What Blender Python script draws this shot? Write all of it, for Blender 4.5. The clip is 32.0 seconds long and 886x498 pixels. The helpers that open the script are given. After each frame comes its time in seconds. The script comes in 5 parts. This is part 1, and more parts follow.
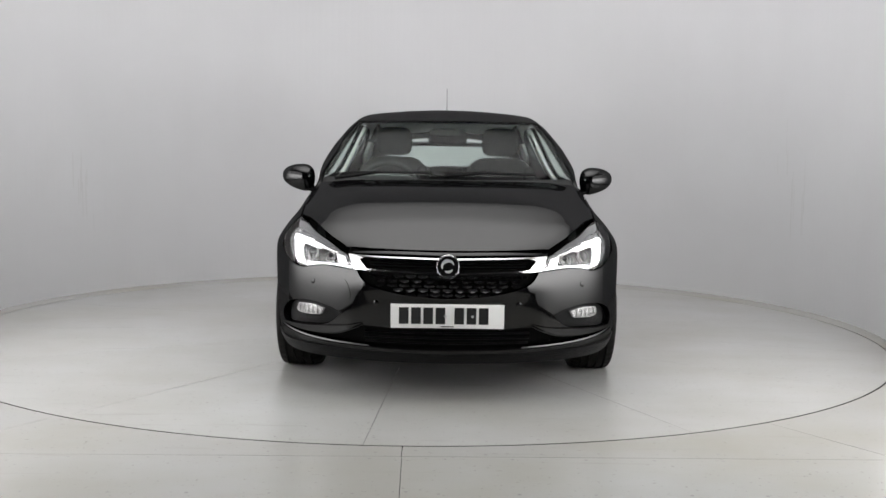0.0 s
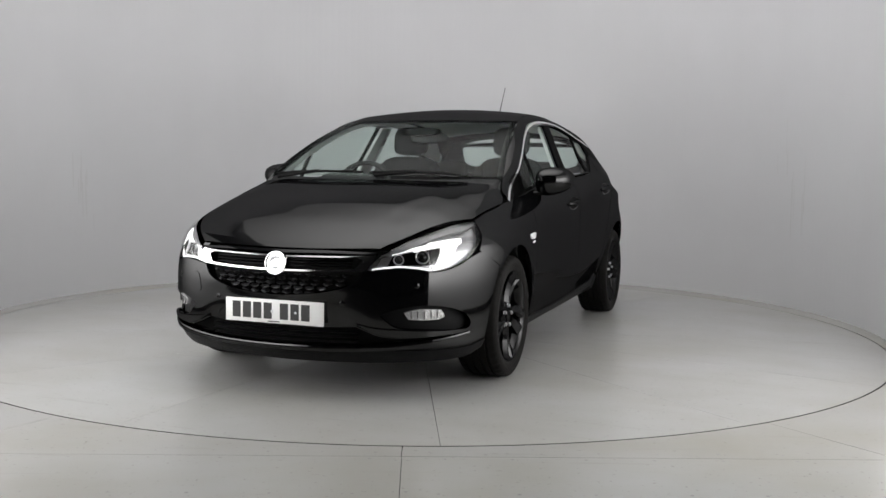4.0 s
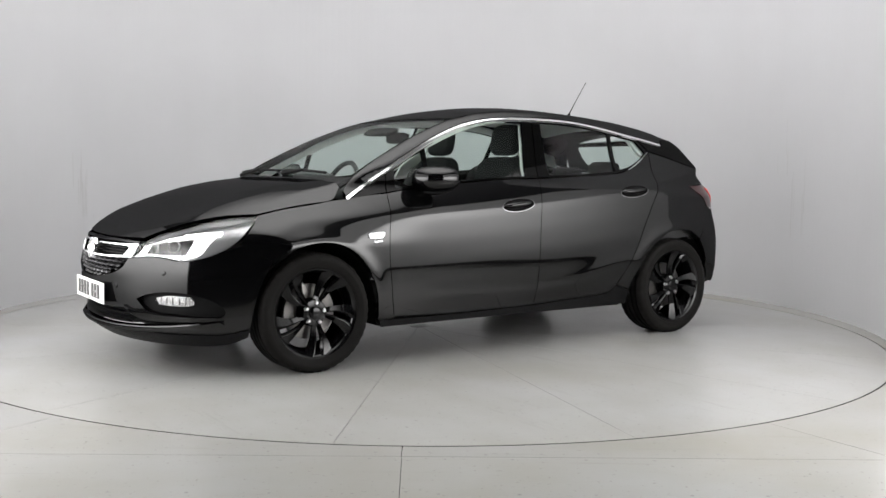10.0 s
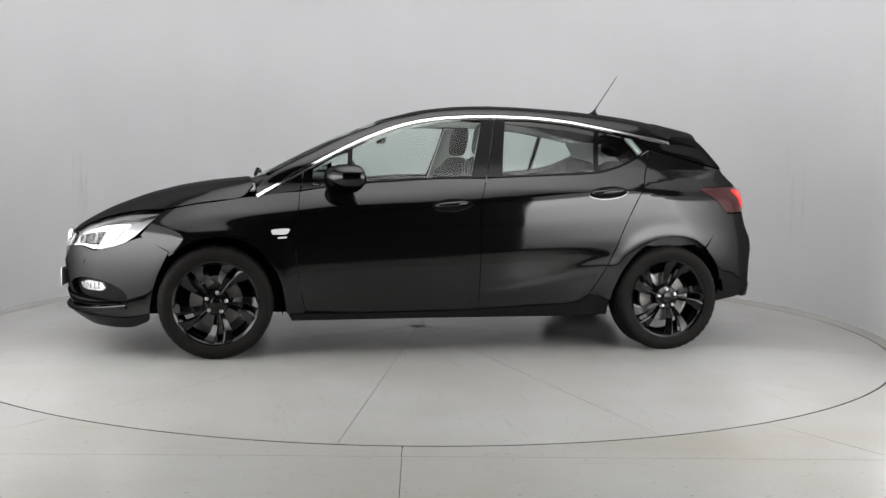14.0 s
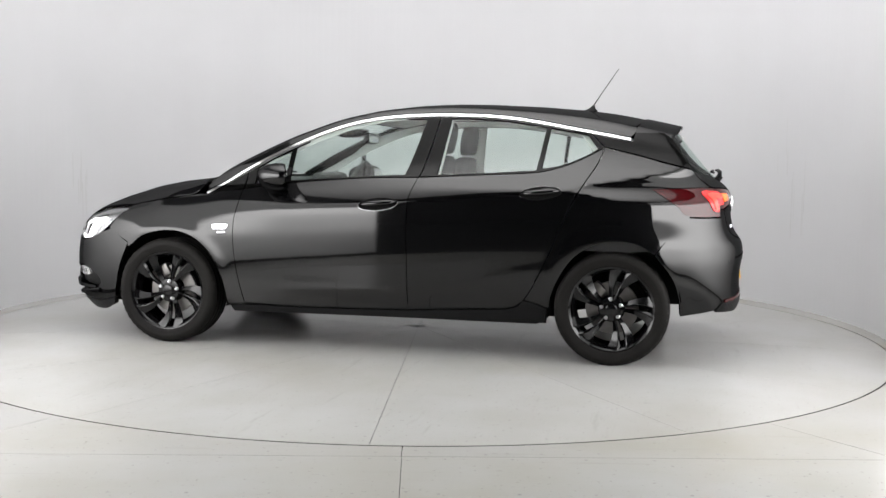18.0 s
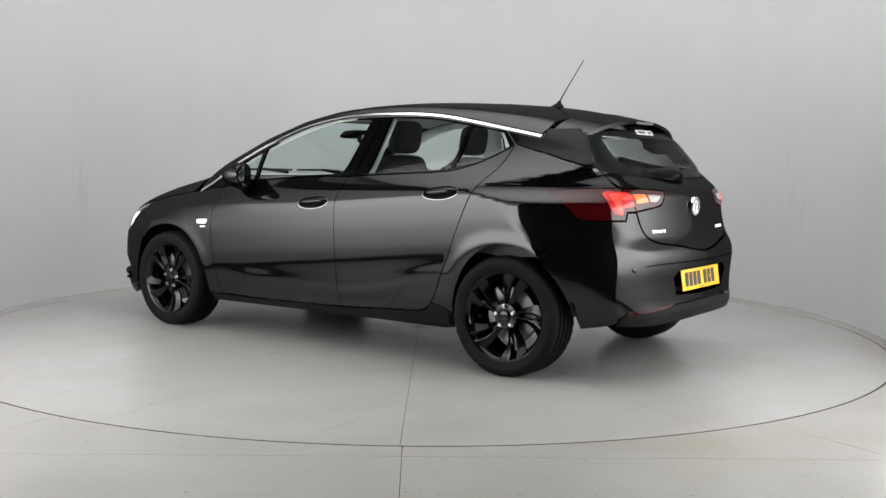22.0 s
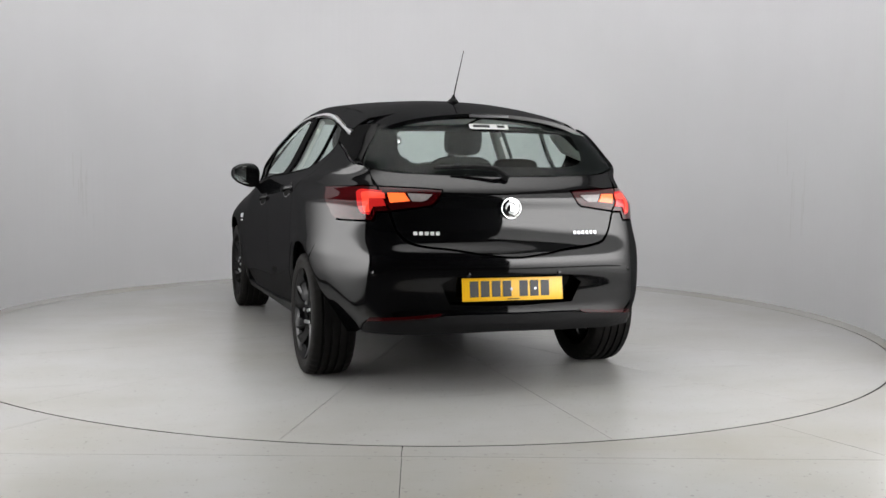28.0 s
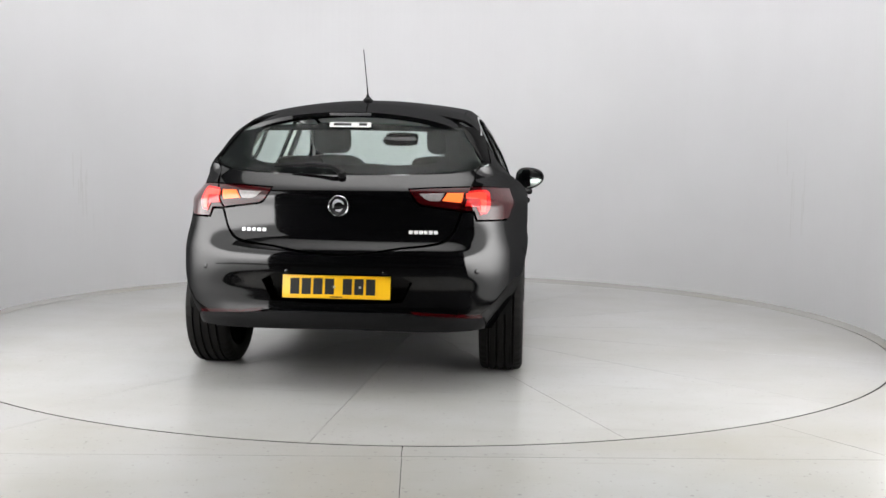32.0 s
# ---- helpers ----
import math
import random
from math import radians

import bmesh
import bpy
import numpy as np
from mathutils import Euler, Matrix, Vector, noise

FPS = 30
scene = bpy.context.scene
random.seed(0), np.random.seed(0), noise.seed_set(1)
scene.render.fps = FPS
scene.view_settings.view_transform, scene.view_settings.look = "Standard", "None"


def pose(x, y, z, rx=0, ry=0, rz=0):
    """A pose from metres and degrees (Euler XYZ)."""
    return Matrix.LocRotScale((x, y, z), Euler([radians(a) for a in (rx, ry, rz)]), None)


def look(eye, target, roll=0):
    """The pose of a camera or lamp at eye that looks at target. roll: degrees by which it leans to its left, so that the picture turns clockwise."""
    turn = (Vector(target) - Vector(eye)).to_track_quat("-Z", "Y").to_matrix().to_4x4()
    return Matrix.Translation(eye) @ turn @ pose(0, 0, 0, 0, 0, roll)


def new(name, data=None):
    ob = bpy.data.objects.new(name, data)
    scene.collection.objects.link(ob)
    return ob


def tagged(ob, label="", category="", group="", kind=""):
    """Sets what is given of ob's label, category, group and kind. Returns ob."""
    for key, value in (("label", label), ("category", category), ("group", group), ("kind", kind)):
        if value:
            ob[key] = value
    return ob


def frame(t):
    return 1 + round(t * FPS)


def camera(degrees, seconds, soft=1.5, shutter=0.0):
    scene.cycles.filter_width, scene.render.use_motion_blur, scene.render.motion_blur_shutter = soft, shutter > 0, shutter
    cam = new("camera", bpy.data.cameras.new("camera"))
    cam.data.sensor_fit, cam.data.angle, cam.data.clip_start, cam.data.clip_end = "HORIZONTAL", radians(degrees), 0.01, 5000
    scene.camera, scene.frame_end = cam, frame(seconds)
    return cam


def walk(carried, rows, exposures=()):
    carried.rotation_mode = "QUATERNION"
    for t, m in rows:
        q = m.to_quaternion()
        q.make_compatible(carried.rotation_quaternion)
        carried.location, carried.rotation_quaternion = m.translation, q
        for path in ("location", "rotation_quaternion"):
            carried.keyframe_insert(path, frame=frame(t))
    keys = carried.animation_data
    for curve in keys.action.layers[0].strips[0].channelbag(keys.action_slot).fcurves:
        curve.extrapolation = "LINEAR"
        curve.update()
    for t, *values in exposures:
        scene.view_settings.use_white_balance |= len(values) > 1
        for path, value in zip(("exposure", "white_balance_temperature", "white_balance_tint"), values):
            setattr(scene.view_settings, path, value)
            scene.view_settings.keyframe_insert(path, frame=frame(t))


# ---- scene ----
# The camera stands still on a stand in front of a turntable studio.
cam = camera(47.73, 32.0)
EYE = Vector((0.0, -6.779, 1.079))
YAW, PITCH = radians(1.337), radians(4.603)
AIM = EYE + Vector((math.sin(YAW) * math.cos(PITCH), math.cos(YAW) * math.cos(PITCH), -math.sin(PITCH)))
STILL = look(EYE, AIM, 0.806)
walk(cam, [(0.0, STILL), (32.0, STILL)],
     exposures=[(0.0, 0.0), (1.0, 0.0), (2.0, -0.12), (3.0, -0.2), (6.0, -0.3), (8.0, 0.13), (9.0, 0.15), (13.0, -0.02), (17.0, 0.36), (19.0, 0.38),
                (20.0, 0.3), (21.0, 0.13), (22.0, 0.01), (23.0, 0.06), (25.0, 0.03), (28.0, 0.03), (29.0, 0.26), (31.0, 0.38), (32.0, 0.36)])


def turn(t):
    """Degrees through which the turntable has turned: it starts gently, then keeps its pace."""
    if t < 1.5:
        return float(np.interp(t, [0, 0.25, 0.5, 0.75, 1.0, 1.25, 1.5], [1.19, 1.4, 2.1, 3.3, 4.7, 6.1, 7.55]))
    return 7.55 + 5.80 * (t - 1.5) + 0.0018 * (t - 1.5) ** 2


# ---- light: a closed room with two tall lit diffuser walls beside the opening ----
world = bpy.data.worlds.new("world")
scene.world = world
world.use_nodes = True
world.node_tree.nodes["Background"].inputs["Color"].default_value = (0.02, 0.02, 0.022, 1)
world.node_tree.nodes["Background"].inputs["Strength"].default_value = 0.2
PANEL_LOW, PANEL_HIGH = 0.4, 8.0
# Unseen ceiling sheet, added to lift the wall and floor.
TOP_GLOW = 3.6


# ---- materials ----
def mat(name, color, rough=0.5, metal=0.0, coat=0.0, ior=1.5, noise_scale=0.0, spread=0.15, bump=0.0, bump_scale=0.0,
        rough_spread=0.0, emit=None, emit_strength=0.0, transmission=0.0, alpha=1.0):
    m = bpy.data.materials.new(name)
    m.use_nodes = True
    nt = m.node_tree
    b = nt.nodes["Principled BSDF"]
    b.inputs["Base Color"].default_value = (*color, 1)
    b.inputs["Roughness"].default_value = rough
    b.inputs["Metallic"].default_value = metal
    b.inputs["Coat Weight"].default_value = coat
    b.inputs["Coat Roughness"].default_value = 0.02
    b.inputs["IOR"].default_value = ior
    if coat:
        b.inputs["Specular IOR Level"].default_value = 0.0
    b.inputs["Transmission Weight"].default_value = transmission
    b.inputs["Alpha"].default_value = alpha
    if emit:
        b.inputs["Emission Color"].default_value = (*emit, 1)
        b.inputs["Emission Strength"].default_value = emit_strength
    if noise_scale or bump_scale or rough_spread:
        co = nt.nodes.new("ShaderNodeTexCoord")
    if noise_scale:
        big = nt.nodes.new("ShaderNodeTexNoise")
        big.inputs["Scale"].default_value = noise_scale
        big.inputs["Detail"].default_value = 6
        nt.links.new(co.outputs["Object"], big.inputs["Vector"])
        mix = nt.nodes.new("ShaderNodeMix")
        mix.data_type = "RGBA"
        mix.inputs["A"].default_value = (*[c * (1 - spread) for c in color], 1)
        mix.inputs["B"].default_value = (*[min(1, c * (1 + spread)) for c in color], 1)
        nt.links.new(big.outputs["Fac"], mix.inputs["Factor"])
        nt.links.new(mix.outputs["Result"], b.inputs["Base Color"])
        if rough_spread:
            mr = nt.nodes.new("ShaderNodeMapRange")
            mr.inputs["From Min"].default_value, mr.inputs["From Max"].default_value = 0.3, 0.7
            mr.inputs["To Min"].default_value, mr.inputs["To Max"].default_value = rough - rough_spread, rough + rough_spread
            nt.links.new(big.outputs["Fac"], mr.inputs["Value"])
            nt.links.new(mr.outputs["Result"], b.inputs["Roughness"])
    if bump_scale:
        fine = nt.nodes.new("ShaderNodeTexNoise")
        fine.inputs["Scale"].default_value = bump_scale
        fine.inputs["Detail"].default_value = 4
        nt.links.new(co.outputs["Object"], fine.inputs["Vector"])
        bn = nt.nodes.new("ShaderNodeBump")
        bn.inputs["Strength"].default_value = bump
        bn.inputs["Distance"].default_value = 0.002
        nt.links.new(fine.outputs["Fac"], bn.inputs["Height"])
        nt.links.new(bn.outputs["Normal"], b.inputs["Normal"])
    return m


M = {}


def lacquer(name, color, low, high, rough=0.02, flake=0.0, power=8.0):
    """Clear-coated black: a dark body with fine metal flakes under a mirror-like coat whose gloss grows towards grazing view."""
    m = bpy.data.materials.new(name)
    m.use_nodes = True
    nt = m.node_tree
    nt.nodes.clear()
    out, mix, lw = nt.nodes.new("ShaderNodeOutputMaterial"), nt.nodes.new("ShaderNodeMixShader"), nt.nodes.new("ShaderNodeLayerWeight")
    df, gl = nt.nodes.new("ShaderNodeBsdfDiffuse"), nt.nodes.new("ShaderNodeBsdfGlossy")
    co, nz, mr = nt.nodes.new("ShaderNodeTexCoord"), nt.nodes.new("ShaderNodeTexNoise"), nt.nodes.new("ShaderNodeMapRange")
    lw.inputs["Blend"].default_value = 0.5
    pw, fr = nt.nodes.new("ShaderNodeMath"), nt.nodes.new("ShaderNodeMapRange")
    pw.operation = "POWER"
    pw.inputs[1].default_value = power
    fr.inputs["To Min"].default_value, fr.inputs["To Max"].default_value = low, high
    df.inputs["Color"].default_value = (*color, 1)
    nz.inputs["Scale"].default_value = 7.0
    mr.inputs["To Min"].default_value, mr.inputs["To Max"].default_value = rough * 0.5, rough * 2.0
    nt.links.new(co.outputs["Object"], nz.inputs["Vector"])
    nt.links.new(nz.outputs["Fac"], mr.inputs["Value"])
    nt.links.new(mr.outputs["Result"], gl.inputs["Roughness"])
    nt.links.new(lw.outputs["Facing"], pw.inputs[0])
    nt.links.new(pw.outputs["Value"], fr.inputs["Value"])
    nt.links.new(fr.outputs["Result"], mix.inputs["Fac"])
    body = df.outputs["BSDF"]
    if flake:
        fl, under = nt.nodes.new("ShaderNodeBsdfGlossy"), nt.nodes.new("ShaderNodeMixShader")
        fl.inputs["Roughness"].default_value = 0.42
        fl.inputs["Color"].default_value = (0.95, 0.97, 1.0, 1)
        under.inputs["Fac"].default_value = flake
        nt.links.new(body, under.inputs[1])
        nt.links.new(fl.outputs["BSDF"], under.inputs[2])
        body = under.outputs["Shader"]
    nt.links.new(body, mix.inputs[1])
    nt.links.new(gl.outputs["BSDF"], mix.inputs[2])
    nt.links.new(mix.outputs["Shader"], out.inputs["Surface"])
    return m


M["paint"] = lacquer("black_metallic_lacquer", (0.0012, 0.0012, 0.0014), 0.050, 0.14, 0.04, flake=0.002, power=14.0)
M["gloss"] = lacquer("gloss_black_plastic", (0.002, 0.002, 0.002), 0.016, 0.08, 0.05)
M["trim"] = mat("grained_black_plastic", (0.006, 0.006, 0.0063), 0.5, ior=1.2, noise_scale=30, spread=0.2, bump=0.4, bump_scale=900)
M["dark"] = mat("underbody_black", (0.006, 0.006, 0.006), 0.8, ior=1.2, noise_scale=9, spread=0.4)
M["chrome"] = mat("chrome", (0.85, 0.85, 0.86), 0.14, metal=1.0)
M["mirror"] = mat("polished_silver", (0.8, 0.8, 0.81), 0.06, metal=1.0)
M["badge"] = mat("bright_badge_silver", (0.72, 0.72, 0.74), 0.35, metal=0.35)
M["satin"] = mat("satin_chrome", (0.55, 0.55, 0.56), 0.36, metal=1.0)
M["steel"] = mat("brake_steel", (0.16, 0.155, 0.15), 0.45, metal=1.0, noise_scale=20, spread=0.3)
M["rim"] = lacquer("gloss_black_alloy", (0.0015, 0.0015, 0.0017), 0.035, 0.20, 0.06, flake=0.003)
M["tyre"] = mat("tyre_rubber", (0.0078, 0.0073, 0.0069), 0.65, ior=1.18, noise_scale=14, spread=0.3, bump=0.3, bump_scale=350)
M["cloth"] = mat("charcoal_seat_cloth", (0.014, 0.014, 0.015), 0.85, noise_scale=60, spread=0.25, bump=0.5, bump_scale=700)
M["cabin"] = mat("dark_cabin_plastic", (0.022, 0.022, 0.023), 0.6, noise_scale=12, spread=0.15, bump=0.3, bump_scale=900)
M["lining"] = mat("grey_roof_lining", (0.68, 0.68, 0.67), 0.9, noise_scale=40, spread=0.08)
M["wall"] = mat("matt_studio_wall", (0.52, 0.52, 0.534), 0.75, noise_scale=1.1, spread=0.06, bump=0.15, bump_scale=60)
M["ceiling"] = mat("studio_ceiling", (0.6, 0.6, 0.61), 0.9, noise_scale=3, spread=0.05)
M["loft"] = mat("grey_backstage_paint", (0.30, 0.30, 0.31), 0.9, noise_scale=2, spread=0.15)
# Flat black that draws the shade in the handle recesses.
M["matt"] = mat("recess_shade_black", (0.003, 0.003, 0.003), 0.7, ior=1.15)
M["grille"] = mat("dark_chrome_grille", (0.15, 0.15, 0.154), 0.22, metal=1.0)
M["room"] = mat("black_room_paint", (0.012, 0.012, 0.012), 0.9, noise_scale=2, spread=0.2)


def lit_cloth(name, power, end, fade):
    """Diffuser cloth lit from behind: it fades towards the floor and towards the curved wall."""
    m = mat(name, (0.8, 0.8, 0.8), 0.9, emit=(1.0, 0.99, 0.985), emit_strength=1.0)
    nt = m.node_tree
    co, sep, mul, last = nt.nodes.new("ShaderNodeTexCoord"), nt.nodes.new("ShaderNodeSeparateXYZ"), nt.nodes.new("ShaderNodeMath"), nt.nodes.new("ShaderNodeMath")
    mul.operation = last.operation = "MULTIPLY"
    nt.links.new(co.outputs["Object"], sep.inputs["Vector"])
    for k, (axis, a, b, lo, hi) in enumerate((("Z", 0.12, 0.95, PANEL_LOW * power, PANEL_HIGH * power), ("Y", end, end - fade, 0.05, 1.0), ("Z", 1.3, 1.6, 1.0, 0.10))):
        mr = nt.nodes.new("ShaderNodeMapRange")
        mr.interpolation_type = "SMOOTHSTEP"
        mr.inputs["From Min"].default_value, mr.inputs["From Max"].default_value = a, b
        mr.inputs["To Min"].default_value, mr.inputs["To Max"].default_value = lo, hi
        nt.links.new(sep.outputs[axis], mr.inputs["Value"])
        nt.links.new(mr.outputs["Result"], mul.inputs[k] if k < 2 else last.inputs[0])
    nt.links.new(mul.outputs["Value"], last.inputs[1])
    nt.links.new(last.outputs["Value"], nt.nodes["Principled BSDF"].inputs["Emission Strength"])
    return m


M["panel_east"] = lit_cloth("lit_diffuser_cloth_east", 0.92, 1.69, 1.75)
M["panel_west"] = lit_cloth("lit_diffuser_cloth_west", 0.80, 2.0, 1.8)


def ceiling_cloth(name, power, centre, near, far):
    """Added ceiling glow, out of view, brightest about its middle."""
    m = mat(name, (0.8, 0.8, 0.8), 0.9, emit=(1.0, 0.99, 0.98), emit_strength=power)
    nt = m.node_tree
    co, dist, mr = nt.nodes.new("ShaderNodeTexCoord"), nt.nodes.new("ShaderNodeVectorMath"), nt.nodes.new("ShaderNodeMapRange")
    dist.operation = "DISTANCE"
    dist.inputs[1].default_value = centre
    mr.interpolation_type = "SMOOTHSTEP"
    mr.inputs["From Min"].default_value, mr.inputs["From Max"].default_value = near, far
    mr.inputs["To Min"].default_value, mr.inputs["To Max"].default_value = power, power * 0.2
    nt.links.new(co.outputs["Object"], dist.inputs[0])
    nt.links.new(dist.outputs["Value"], mr.inputs["Value"])
    nt.links.new(mr.outputs["Result"], nt.nodes["Principled BSDF"].inputs["Emission Strength"])
    return m


M["added_top_glow"] = ceiling_cloth("ceiling_glow_cloth", TOP_GLOW, (0.05, -0.7, 4.3), 0.8, 3.8)


# ---- mesh tools ----
def mesh_object(name, verts, faces, material, smooth=False):
    me = bpy.data.meshes.new(name)
    me.from_pydata([tuple(map(float, v)) for v in verts], [], faces)
    me.materials.append(material)
    if smooth:
        me.polygons.foreach_set("use_smooth", [True] * len(me.polygons))
    me.update()
    return new(name, me)


def part(name, bm, material, parent, label=""):
    me = bpy.data.meshes.new(name)
    bm.to_mesh(me)
    bm.free()
    me.materials.append(material)
    ob = new(name, me)
    ob.parent = parent
    if label:
        ob["label"] = label
    return ob


def ring_faces(rows, cols, closed=False, flip=False):
    out = []
    for i in range(rows - 1):
        for j in range(cols if closed else cols - 1):
            k = (j + 1) % cols
            f = (i * cols + j, i * cols + k, (i + 1) * cols + k, (i + 1) * cols + j)
            out.append(f[::-1] if flip else f)
    return out


def disc_ring(name, r0, r1, z0, z1, material, n=256):
    """A flat ring of rectangular section."""
    v, f = [], []
    for r, z in ((r0, z1), (r1, z1), (r1, z0), (r0, z0)):
        v += [(r * math.cos(2 * math.pi * i / n), r * math.sin(2 * math.pi * i / n), z) for i in range(n)]
    for a in range(4):
        b = (a + 1) % 4
        f += [(a * n + i, b * n + i, b * n + (i + 1) % n, a * n + (i + 1) % n) for i in range(n)]
    return mesh_object(name, v, f, material)


# ---- the studio ----
RING = 2.965


def floor_material(name, color, worn):
    """Grey floor paint: broad yellowish worn patches, brushed streaks, scuffs and an uneven gloss."""
    m = mat(name, color, 0.3, bump=0.10, bump_scale=140)
    nt = m.node_tree
    b = nt.nodes["Principled BSDF"]
    co, info = nt.nodes.new("ShaderNodeTexCoord"), nt.nodes.new("ShaderNodeObjectInfo")

    def noise(scale, stretch, detail, rough):
        mp, n = nt.nodes.new("ShaderNodeMapping"), nt.nodes.new("ShaderNodeTexNoise")
        mp.inputs["Scale"].default_value = stretch
        n.inputs["Scale"].default_value, n.inputs["Detail"].default_value, n.inputs["Roughness"].default_value = scale, detail, rough
        nt.links.new(co.outputs["Object"], mp.inputs["Vector"])
        nt.links.new(mp.outputs["Vector"], n.inputs["Vector"])
        return n.outputs["Fac"]

    def ramp(fac, a, b_, lo=0.0, hi=1.0):
        r = nt.nodes.new("ShaderNodeMapRange")
        r.inputs["From Min"].default_value, r.inputs["From Max"].default_value = a, b_
        r.inputs["To Min"].default_value, r.inputs["To Max"].default_value = lo, hi
        nt.links.new(fac, r.inputs["Value"])
        return r.outputs["Result"]

    def blend(fac, a, c):
        x = nt.nodes.new("ShaderNodeMix")
        x.data_type = "RGBA"
        nt.links.new(fac, x.inputs["Factor"])
        for key, v in (("A", a), ("B", c)):
            if isinstance(v, tuple):
                x.inputs[key].default_value = (*v, 1)
            else:
                nt.links.new(v, x.inputs[key])
        return x.outputs["Result"]

    patches = ramp(noise(0.9, (1, 1, 1), 4, 0.55), 0.30, 0.70)
    streaks = ramp(noise(2.2, (0.6, 1.5, 1), 4, 0.5), 0.30, 0.75)
    specks = ramp(noise(55.0, (1, 1, 1), 2, 0.5), 0.67, 0.74)
    col = blend(patches, color, worn)
    col = blend(ramp(streaks, 0, 1, 0, 0.22), col, tuple(c * 1.12 for c in color))
    col = blend(ramp(specks, 0, 1, 0, 0.5), col, tuple(c * 0.55 for c in worn))
    scuffs = ramp(noise(3.0, (0.35, 3.5, 1), 6, 0.65), 0.60, 0.76)
    col = blend(ramp(scuffs, 0, 1, 0, 0.45), col, tuple(c * 0.72 for c in worn))
    col = blend(ramp(info.outputs["Random"], 0, 1, 0, 0.12), col, tuple(c * 0.7 for c in color))
    nt.links.new(col, b.inputs["Base Color"])
    nt.links.new(ramp(patches, 0, 1, 0.235, 0.26), b.inputs["Roughness"])
    return m


M["floor"] = floor_material("painted_floor_sheet", (0.325, 0.325, 0.323), (0.268, 0.261, 0.240))
M["board"] = floor_material("worn_floor_board", (0.295, 0.295, 0.291), (0.255, 0.245, 0.211))
M["gap"] = mat("dark_gap", (0.006, 0.006, 0.006), 0.8)


def build_floor():
    """Outer floor of large painted sheets round the turntable's hole; the sheets meet in fine dark joints."""
    n = 256
    circle = [(RING + 0.012) * Vector((math.cos(2 * math.pi * i / n), math.sin(2 * math.pi * i / n))) for i in range(n)]
    verts, faces = [], []
    for p in circle:
        d = p.normalized()
        s = 14.0 / max(abs(d.x), abs(d.y))
        verts += [(p.x, p.y, -0.004), (d.x * s, d.y * s, -0.004), (p.x, p.y, -0.1)]
    for i in range(n):
        j = (i + 1) % n
        faces += [(3 * i, 3 * i + 1, 3 * j + 1, 3 * j), (3 * i + 2, 3 * i, 3 * j, 3 * j + 2)]
    fl = mesh_object("floor", verts, faces, M["room"])
    tagged(fl, "grey painted sheet floor with scuffs and screws round a turntable", "floor", kind="structure")
    pit = disc_ring("turntable_pit", 0.05, RING + 0.05, -0.2, -0.1, M["gap"])
    tagged(pit, "dark pit floor under the turntable", "floor", kind="structure")
    return fl


floor = build_floor()


def wall_arc(name, cx, cy, r, a0, a1, z0, z1, material, thick=0.08, n=160, cove=0.0):
    """Curved wall with thickness; angles in degrees from the -y axis, positive towards +x."""
    rows = []
    for rr, z in ((r, z0), (r, z1), (r + thick, z1), (r + thick, z0)):
        rows += [(cx + rr * math.sin(radians(a0 + (a1 - a0) * i / (n - 1))),
                  cy - rr * math.cos(radians(a0 + (a1 - a0) * i / (n - 1))), z) for i in range(n)]
    f = ring_faces(4, n) + [(3 * n + i, 3 * n + i + 1, i + 1, i) for i in range(n - 1)]
    f += [(0, n, 2 * n, 3 * n), (n - 1, 4 * n - 1, 3 * n - 1, 2 * n - 1)]
    ob = mesh_object(name, rows, f, material, smooth=False)
    return ob


def streak_wall(m, stretch, scale, depth):
    """Faint upright streaks in the wall's colour: smears, and the shading of creases."""
    nt = m.node_tree
    b = nt.nodes["Principled BSDF"]
    base = b.inputs["Base Color"].links[0].from_socket
    co, mp, n = nt.nodes.new("ShaderNodeTexCoord"), nt.nodes.new("ShaderNodeMapping"), nt.nodes.new("ShaderNodeTexNoise")
    mp.inputs["Scale"].default_value = stretch
    n.inputs["Scale"].default_value, n.inputs["Detail"].default_value = scale, 5
    mr, mul = nt.nodes.new("ShaderNodeMapRange"), nt.nodes.new("ShaderNodeMix")
    mr.inputs["From Min"].default_value, mr.inputs["From Max"].default_value = 0.3, 0.7
    mr.inputs["To Min"].default_value, mr.inputs["To Max"].default_value = 0.0, depth
    mul.data_type = "RGBA"
    mul.inputs["B"].default_value = (0.35, 0.34, 0.34, 1)
    nt.links.new(co.outputs["Object"], mp.inputs["Vector"])
    nt.links.new(mp.outputs["Vector"], n.inputs["Vector"])
    nt.links.new(n.outputs["Fac"], mr.inputs["Value"])
    nt.links.new(mr.outputs["Result"], mul.inputs["Factor"])
    nt.links.new(base, mul.inputs["A"])
    nt.links.new(mul.outputs["Result"], b.inputs["Base Color"])


streak_wall(M["wall"], (1.7, 1.7, 0.22), 1.6, 0.05)
streak_wall(M["wall"], (7.0, 7.0, 0.8), 1.5, 0.014)
back = wall_arc("wall_curved", 0.011, 0.219, 3.092, 76.5, 268, 0, 4.397, M["wall"])
M["scuff"] = mat("scuffed_wall_paint", (0.475, 0.472, 0.478), 0.8, noise_scale=30, spread=0.06)


